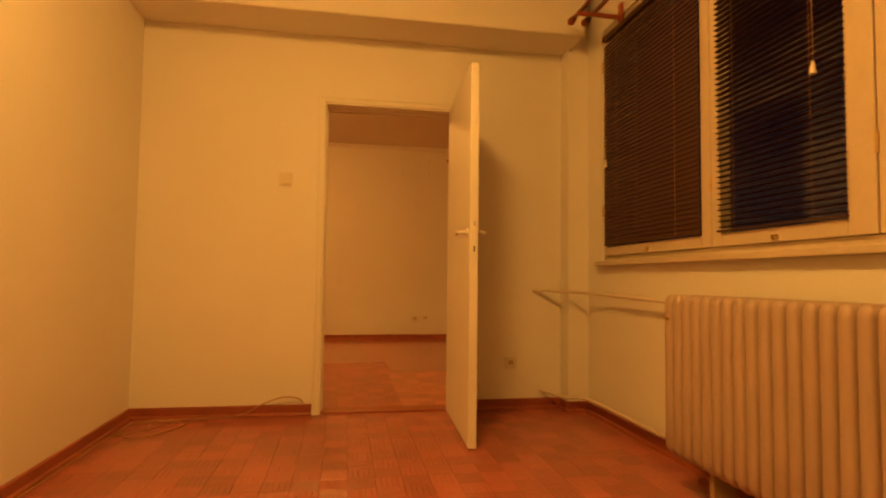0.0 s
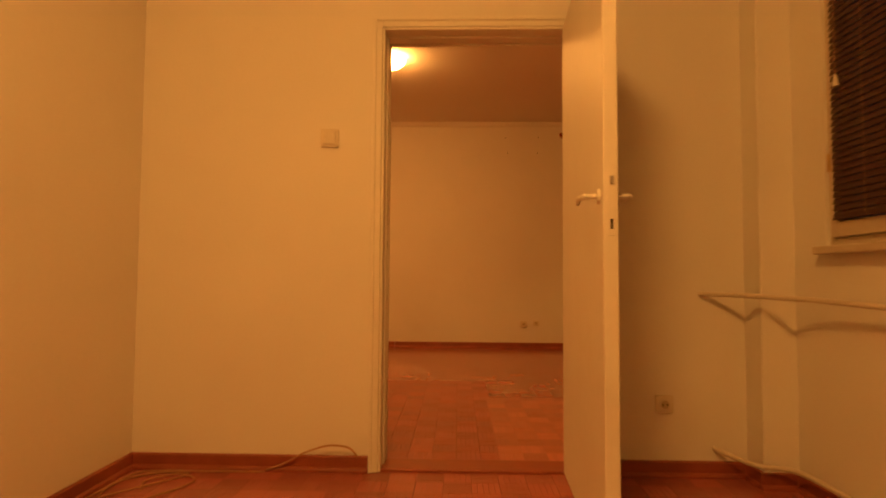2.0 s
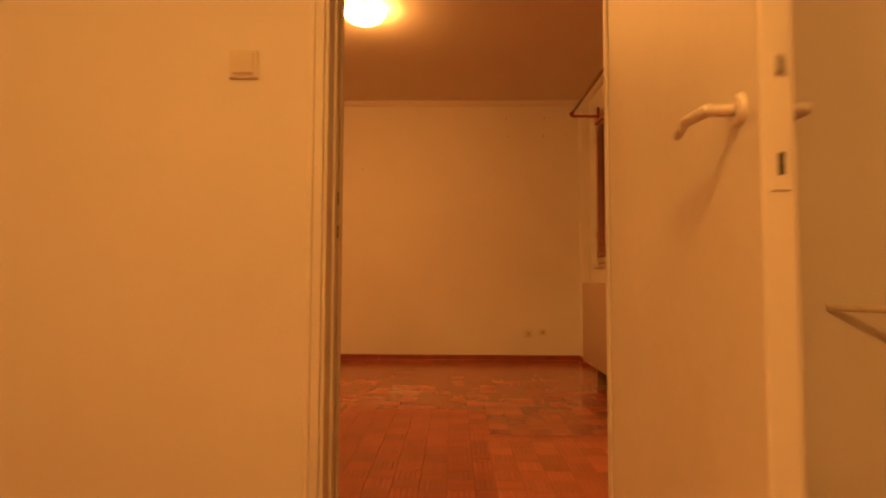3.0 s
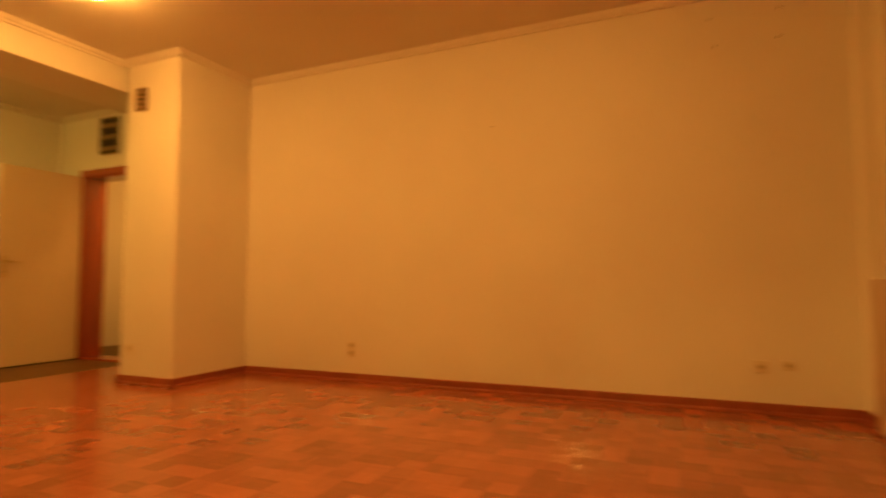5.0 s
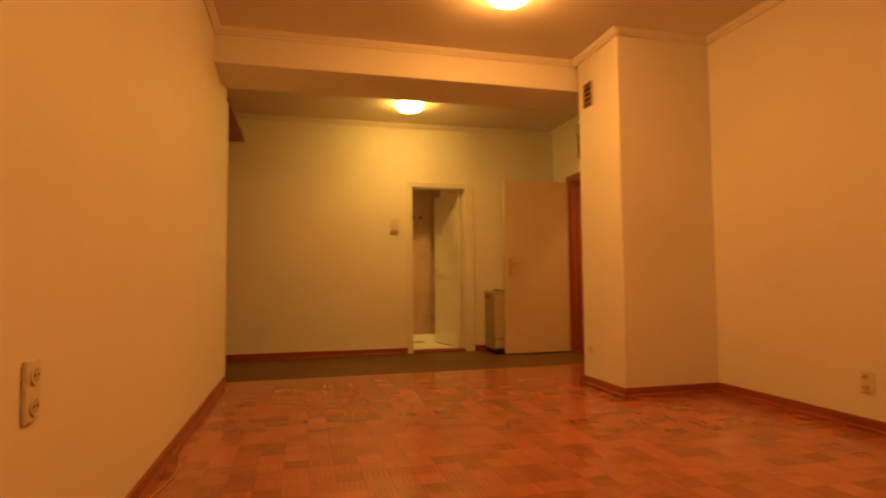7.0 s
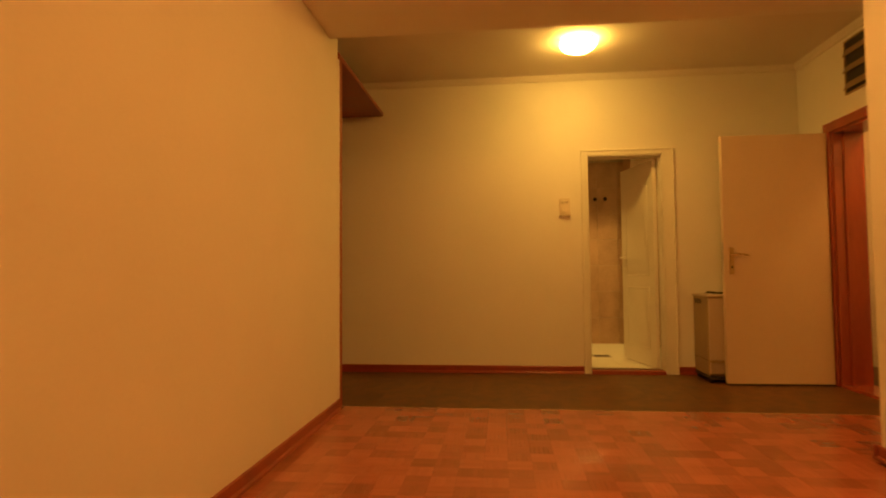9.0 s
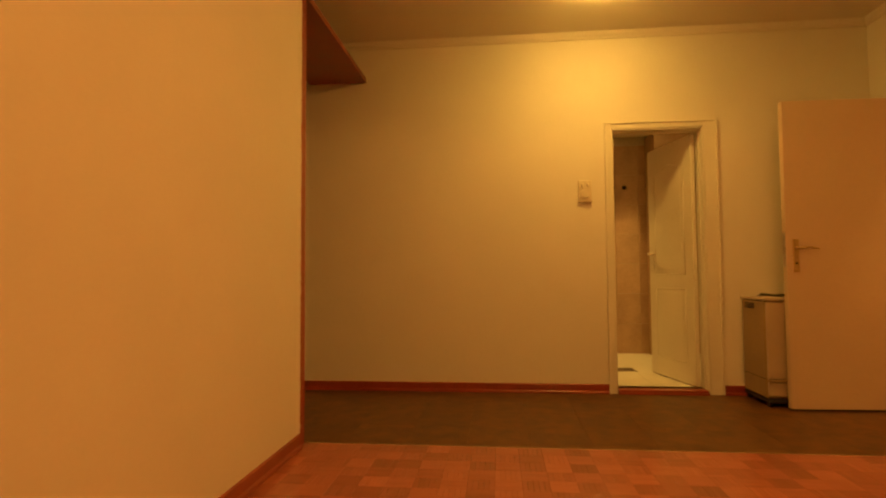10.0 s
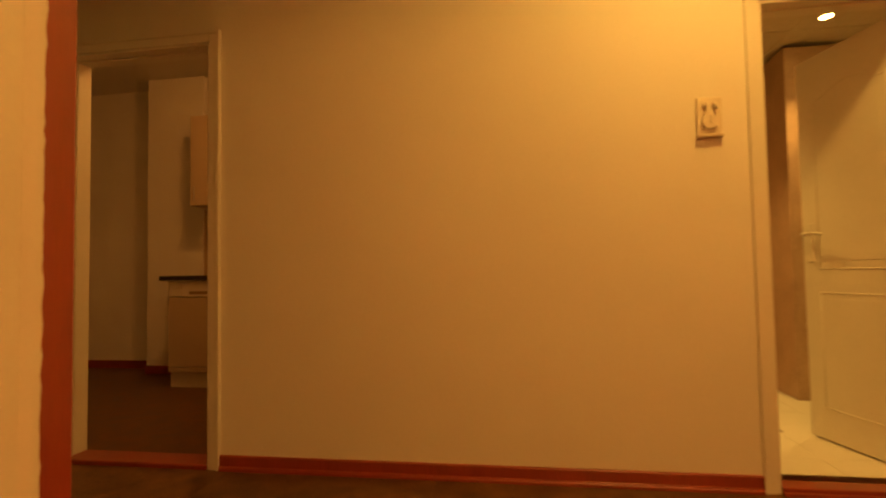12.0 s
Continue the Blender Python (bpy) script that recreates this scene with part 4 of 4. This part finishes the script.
setting("bathroom_slab", boxes((BX0, BX1, BY0, BY1, -0.1, 0.022)), grout, "grouted bathroom floor", "floor")
setting("bathroom_pier", boxes((BX0 + 0.001, BX0 + 0.40, 3.26, 3.62 - 0.001, 0.03, BZ - 0.03), bevel=0.006), tile_pink, "projecting pink tiled pier in the bathroom", "pier")
bm = bmesh.new()
for i in range(3):
    for j in range(4):
        xa, ya = BX1 - 0.62 * (i + 1), BY0 + 0.10 + 0.60 * j - 0.0
        box(bm, max(xa + 0.012, BX0), xa + 0.608, ya + 0.012, min(ya + 0.588, BY1), BZ, BZ + 0.015)
for i in range(3):
    xa = BX1 - 0.62 * i
    box(bm, xa - 0.012, xa + 0.012, BY0, BY1, BZ - 0.006, BZ + 0.004)
for j in range(5):
    ya = min(BY0 + 0.10 + 0.60 * j, BY1 - 0.02) if j == 4 else BY0 + 0.10 + 0.60 * j
    box(bm, BX0, BX1, ya - 0.012, ya + 0.012, BZ - 0.0055, BZ + 0.0035)
setting("bathroom_ceiling", bm, ceiling_panel, "suspended panel ceiling with a visible grid", "ceiling")
setting("bathroom_ceiling_top", boxes((BX0 - 0.1, BX1, BY0 - 0.1, BY1 + 0.1, BZ + 0.3, BZ + 0.4)), ceiling_paint, "bathroom ceiling slab", "ceiling")
# second spot is unseen, added to brighten the bathroom floor
for sx, sy in ((-7.16, 3.34), (-7.30, 2.33)):
    sp = thing("ceiling_spot", "small round recessed spotlight, lit, one of two added out of sight", "spotlight", "bathroom spotlights", at=(sx, sy, BZ))
    part("rim", lathe(bmesh.new(), [(0.034, 0.0), (0.046, 0.0), (0.046, -0.009), (0.036, -0.013), (0.034, -0.011)], (0, 0, 0)), steel, sp)
    part("lens", tube(bmesh.new(), (0, 0, -0.0135), (0, 0, -0.006), 0.033, seg=20), glass_spot, sp, "lit glass lens")
    beam = bpy.data.lights.new("spot_beam", "SPOT")
    beam.energy = SPOT_WATT
    beam.color = LAMP_BATH
    beam.spot_size = math.radians(104)
    beam.spot_blend = 0.55
    beam.shadow_soft_size = 0.03
    bo = new("spot_beam", beam)
    bo.matrix_basis = pose(sx, sy, BZ - 0.046)
for yy in (2.895, 3.02):
    hk = thing("wall_hook", "small dark round wall hook", "hook", "wall hooks", at=(BX0 + 0.008, yy, 1.865))
    part("stem", tube(bmesh.new(), (0, 0, 0), (0.04, 0, 0), 0.010), dark_plastic_and_hole, hk)
    part("knob", ball(bmesh.new(), (0.045, 0, 0), 0.024), dark_plastic_and_hole, hk)
dr = thing("floor_drain", "square dark metal floor drain in the bathroom", "drain", at=(-6.88, 2.76, 0.030))
part("rim", boxes((-0.09, 0.09, -0.09, 0.09, -0.002, 0.004), bevel=0.001), steel, dr)
for k in range(5):
    part("slot", boxes((-0.07, 0.07, -0.07 + k * 0.03, -0.055 + k * 0.03, 0.004, 0.0048)), dark_plastic_and_hole, dr)

# ---- kitchen ----
KX0, KY0, KY1, KZ = -8.68, -3.62, 0.23, 2.87
setting("kitchen_floor", boxes((KX0, FX - 0.146, KY0, KY1, -0.1, 0.0)), vinyl_sheet, "dark vinyl kitchen floor", "floor")
setting("kitchen_wall_back", boxes((KX0 - 0.1, KX0, KY0, KY1, 0, KZ)), plaster, "off-white kitchen wall", "wall")
setting("kitchen_wall_left", boxes((KX0 - 0.1, FX - 0.146, KY0 - 0.1, KY0, 0, KZ)), plaster, "off-white kitchen wall", "wall")
setting("kitchen_wall_right", boxes((KX0 - 0.1, FX - 0.146, KY1, KY1 + 0.1, 0, KZ)), plaster, "off-white kitchen wall", "wall")
setting("kitchen_wall_front", boxes((FX - 0.30, FX - 0.146, KY0, -1.82, 0, KZ)), plaster, "off-white kitchen wall", "wall")
setting("kitchen_ceiling", boxes((KX0 - 0.1, FX - 0.146, KY0 - 0.1, KY1 + 0.1, KZ, KZ + 0.1)), ceiling_paint, "off-white kitchen ceiling", "ceiling")
setting("kitchen_pier", boxes((KX0 + 0.001, -8.38, -2.16, -1.56, 0, KZ - 0.001), bevel=0.006), plaster, "plastered pier beside the kitchen units", "pier")
setting("kitchen_baseboard", boxes((KX0, KX0 + 0.02, KY0, -2.161, 0.0, 0.08), bevel=0.003), red_wood, "dark red kitchen skirting board", "skirting board")
setting("kitchen_baseboard", boxes((-8.379, -8.36, -2.16, -1.56, 0.0, 0.08), bevel=0.003), red_wood, "dark red kitchen skirting board", "skirting board")
setting("kitchen_backsplash", boxes((-8.40, -8.385, -1.559, KY1 - 0.001, 0.92, 1.56)), tile_pink, "plain tiled splashback", "splashback")
dwt = thing("dishwasher", "cream built-under dishwasher with a control panel", "dishwasher", at=(-7.76, -1.49, 0.035))
part("body", boxes((-0.56, -0.022, 0.004, 0.596, 0.09, 0.855), bevel=0.003), cabinet_paint, dwt)
part("door", boxes((-0.021, 0.0, 0.004, 0.596, 0.14, 0.715), bevel=0.004), cabinet_paint, dwt)
pn = part("control_panel", boxes((-0.021, 0.004, 0.004, 0.596, 0.722, 0.852), bevel=0.005), plastic, dwt)
# flat darker patch, painted as the shade inside the grip
part("grip_recess_shade", boxes((0.0035, 0.0055, 0.20, 0.40, 0.74, 0.765), bevel=0.0008), grille_metal, pn)
for yy in (0.07, 0.12, 0.47):
    part("button", tube(bmesh.new(), (0.003, yy, 0.80), (0.012, yy, 0.80), 0.013, seg=14), plastic, pn)
part("plinth", boxes((-0.06, -0.04, 0.004, 0.596, -0.035, 0.09)), plastic, dwt)
part("kick_strip", boxes((-0.022, -0.002, 0.004, 0.596, 0.095, 0.135), bevel=0.003), cabinet_paint, dwt)
cb = thing("base_cabinet", "cream kitchen base cabinet with a flat door", "cabinet", at=(-7.76, -0.885, 0.035))
part("body", boxes((-0.58, -0.022, 0.0, 0.598, 0.09, 0.855)), cabinet_paint, cb)
bd = part("door", boxes((-0.021, 0.0, 0.003, 0.595, 0.10, 0.85), bevel=0.003), cabinet_paint, cb)
part("handle", tube(bmesh.new(), (0.022, 0.05, 0.62), (0.022, 0.05, 0.76), 0.006, seg=10), steel, bd)
part("plinth", boxes((-0.06, -0.04, 0.0, 0.598, -0.035, 0.089)), dark_plastic_and_hole, cb)
cb2 = copy_thing(cb, pose(-7.76, -0.285, 0.035))
wt = part("worktop", boxes((-8.384, -7.73, -1.555, KY1 - 0.001, 0.893, 0.931), bevel=0.004), counter_dark)
tagged(wt, "dark kitchen worktop with a straight edge", "worktop")
hob = thing("hob", "small dark hob plate on the worktop", "hob", at=(-8.0, -0.89, 0.931))
part("plate", boxes((-0.2, 0.2, -0.2, 0.2, 0.0, 0.018), bevel=0.004), dark_plastic_and_hole, hob)
for k in range(2):
    wc = thing("wall_cabinet", "cream kitchen wall cabinet with a flat door", "cabinet", "wall cabinets", at=(-8.06, -1.49 + 0.6 * k, 1.56))
    part("body", boxes((-0.325, -0.02, 0.0, 0.597, 0.0, 0.82)), cabinet_paint, wc)
    wd = part("door", boxes((-0.019, 0.0, 0.002, 0.595, 0.002, 0.818), bevel=0.003), cabinet_paint, wc)
    part("handle", tube(bmesh.new(), (0.02, 0.05, 0.05), (0.02, 0.05, 0.17), 0.005, seg=10), steel, wd)
sh = thing("spice_shelf", "narrow white shelf strip under the wall cabinets", "shelf", at=(-8.384, -1.44, 1.45))
part("board", boxes((0.0, 0.13, 0.0, 1.70, 0.0, 0.016), bevel=0.003), white_paint, sh)
socket((KX0, -2.27, 1.19), (1, 0), label="beige kitchen wall socket")
ceiling_lamp(-6.95, -0.37, glass_kitchen, "round opal glass kitchen lamp, dimly lit", KZ)

# ---- hall tiles ----
TILE = 0.333
hall_floor = tagged(new("floor_hall"), "dark brown-green vinyl tiles with fine joints", "floor", kind="structure")
tile_meshes = {}


def tile_mesh(w, d):
    key = (round(w, 3), round(d, 3))
    if key not in tile_meshes:
        bm = boxes((0, w, 0, d, -0.0039, 0.0), bevel=0.0)
        tile_meshes[key] = mesh_of("tile", bm, vinyl)
    return tile_meshes[key]


ys = [-1.22 + TILE * k for k in range(18)]
xs = [FX + TILE * k for k in range(6)]
for xa in xs:
    for ya in ys:
        w, d = min(TILE, -4.592 - xa) - 0.0007, min(TILE, EY + 0.0 - ya) - 0.0007
        if w > 0.02 and d > 0.02:
            o = new("tile", tile_mesh(w, d))
            o.parent = hall_floor
            o.matrix_basis = pose(xa, ya, 0)
setting("floor_joint_strip", boxes((-4.600, -4.5915, DW, EY, -0.004, 0.0008), bevel=0.0006), heater_side, "thin worn joint strip between parquet and tiles", "joint strip")

# bathroom wall and floor tiles
bath_floor = tagged(new("floor_bathroom"), "white ceramic bathroom floor tiles", "floor", kind="structure")
bath_tiles = tagged(new("wall_bathroom_tiles"), "pink-beige marbled ceramic wall tiles", "wall", kind="structure")
fm = mesh_of("tile", boxes((0.001, 0.299, 0.001, 0.299, 0.022, 0.030)), tile_white)
for i in range(7):
    for j in range(8):
        o = new("tile", fm)
        o.parent = bath_floor
        o.matrix_basis = pose(BX1 - 0.3 * (i + 1) + 0.08, BY0 + 0.3 * j, 0)
wm = mesh_of("tile", boxes((0, 0.008, 0.001, 0.249, 0.001, 0.329), bevel=0.0015), tile_pink)
for i in range(9):
    for j in range(7):
        if 0.03 + 0.33 * j + 0.33 > BZ + 0.2:
            continue
        o = new("tile", wm)
        o.parent = bath_tiles
        o.matrix_basis = pose(BX0, BY0 + 0.25 * i, 0.03 + 0.33 * j)


# ---- mosaic parquet ----
def finger_rows(x0, x1, y0, y1, side, gap, seam, rng, flip=0):
    """Boxes of the fingers of a basket-weave floor: squares of five strips, turned by turns."""
    out = []
    nx, ny = int(math.ceil((x1 - x0) / side)), int(math.ceil((y1 - y0) / side))
    st = side / 5
    for i in range(nx):
        for j in range(ny):
            ax, ay = x0 + i * side, y0 + j * side
            for k in range(5):
                if (i + j + flip) % 2:
                    r = (ax + seam / 2, ax + side - seam / 2, ay + k * st + gap / 2, ay + (k + 1) * st - gap / 2)
                else:
                    r = (ax + k * st + gap / 2, ax + (k + 1) * st - gap / 2, ay + gap / 2, ay + side - gap / 2)
                r = (max(r[0], x0), min(r[1], x1), max(r[2], y0), min(r[3], y1))
                if r[1] - r[0] > 0.004 and r[3] - r[2] > 0.004:
                    out.append((*r, -0.0006 * rng.random()))
    return out


def finger_field(name, rows, mat, parent, label=""):
    """All those fingers as one mesh of separate islands with chamfered tops."""
    verts, faces = [], []
    for x0, x1, y0, y1, z in rows:
        b = len(verts)
        c = 0.0006
        verts += [(x0, y0, -0.0115), (x1, y0, -0.0115), (x1, y1, -0.0115), (x0, y1, -0.0115), (x0, y0, z - c), (x1, y0, z - c), (x1, y1, z - c), (x0, y1, z - c),
                  (x0 + c, y0 + c, z), (x1 - c, y0 + c, z), (x1 - c, y1 - c, z), (x0 + c, y1 - c, z)]
        for lo in (0, 4):
            for k in range(4):
                j = (k + 1) % 4
                faces.append((b + lo + k, b + lo + j, b + lo + 4 + j, b + lo + 4 + k))
        faces.append((b + 8, b + 9, b + 10, b + 11))
    me = bpy.data.meshes.new(name)
    me.from_pydata(verts, [], faces)
    me.materials.append(mat)
    ob = new(name, me)
    ob.parent = parent
    ob["kind"] = "stuff"
    if label:
        ob["label"] = label
    return ob


rng = random.Random(11)
floor_a = tagged(new("floor_first_room"), "worn reddish mosaic parquet with dark open joints", "floor", kind="structure")
floor_b = tagged(new("floor_large_room"), "glossy reddish basket-weave mosaic parquet", "floor", kind="structure")
SIDE = 0.118
finger_field("parquet_strips", finger_rows(AX, WX, AY, -0.002, SIDE, 0.0007, 0.0018, rng), parquet_first, floor_a)
PX, PY = 0.575, 1.555                                     # corner of the relaid patch
GX0, GX1 = -4.591 + 36 * SIDE, -4.591 + 44 * SIDE         # the worn field keeps to the floor's own squares
GY1, GY2 = DT + 12 * SIDE, DT + 17 * SIDE
all_b = finger_rows(-4.591, WY, DT, BY, SIDE, 0.0003, 0.0005, rng) + finger_rows(-4.591, CL, BY, EY, SIDE, 0.0003, 0.0005, rng)
worn = finger_rows(GX0, PX, DT, GY1, SIDE, 0.0013, 0.0026, rng) + finger_rows(GX0, GX1, GY1, GY2, SIDE, 0.0013, 0.0026, rng) + finger_rows(PX, WY, PY, GY1, SIDE, 0.0003, 0.0005, rng)
patch = finger_rows(PX, WY, DT, PY, SIDE, 0.0004, 0.0008, rng)
near, rest = [], []
for r in all_b:
    cx, cy = (r[0] + r[1]) / 2, (r[2] + r[3]) / 2
    if (CL < cx < CX and cy > CY) or (cx < STEP and cy < DW):
        continue
    if cx > GX0 and cy < GY1 or GX0 < cx < GX1 and cy < GY2:
        continue
    if -3.65 < cx < -2.95 and 1.25 < cy < 1.90:
        near.append(r)
    else:
        rest.append(r)
finger_field("parquet_strips", rest, parquet_b, floor_b)
finger_field("worn_parquet_strips", worn, parquet_old, floor_b, "darker worn strips with open joints")
finger_field("patch_parquet_strips", patch, parquet_patch, floor_b, "lighter relaid patch of strips")
strip_meshes = {}
for x0, x1, y0, y1, z in near[:300]:
    key = (round(x1 - x0, 3), round(y1 - y0, 3))
    if key not in strip_meshes:
        hx, hy = (x1 - x0) / 2, (y1 - y0) / 2
        strip_meshes[key] = mesh_of("parquet_strip", boxes((-hx, hx, -hy, hy, -0.0110, 0.0)), parquet_piece)
    o = new("parquet_strip", strip_meshes[key])
    o.parent = floor_b
    o.matrix_basis = pose((x0 + x1) / 2, (y0 + y1) / 2, z)
if near[300:]:
    finger_field("parquet_strips", near[300:], parquet_b, floor_b)
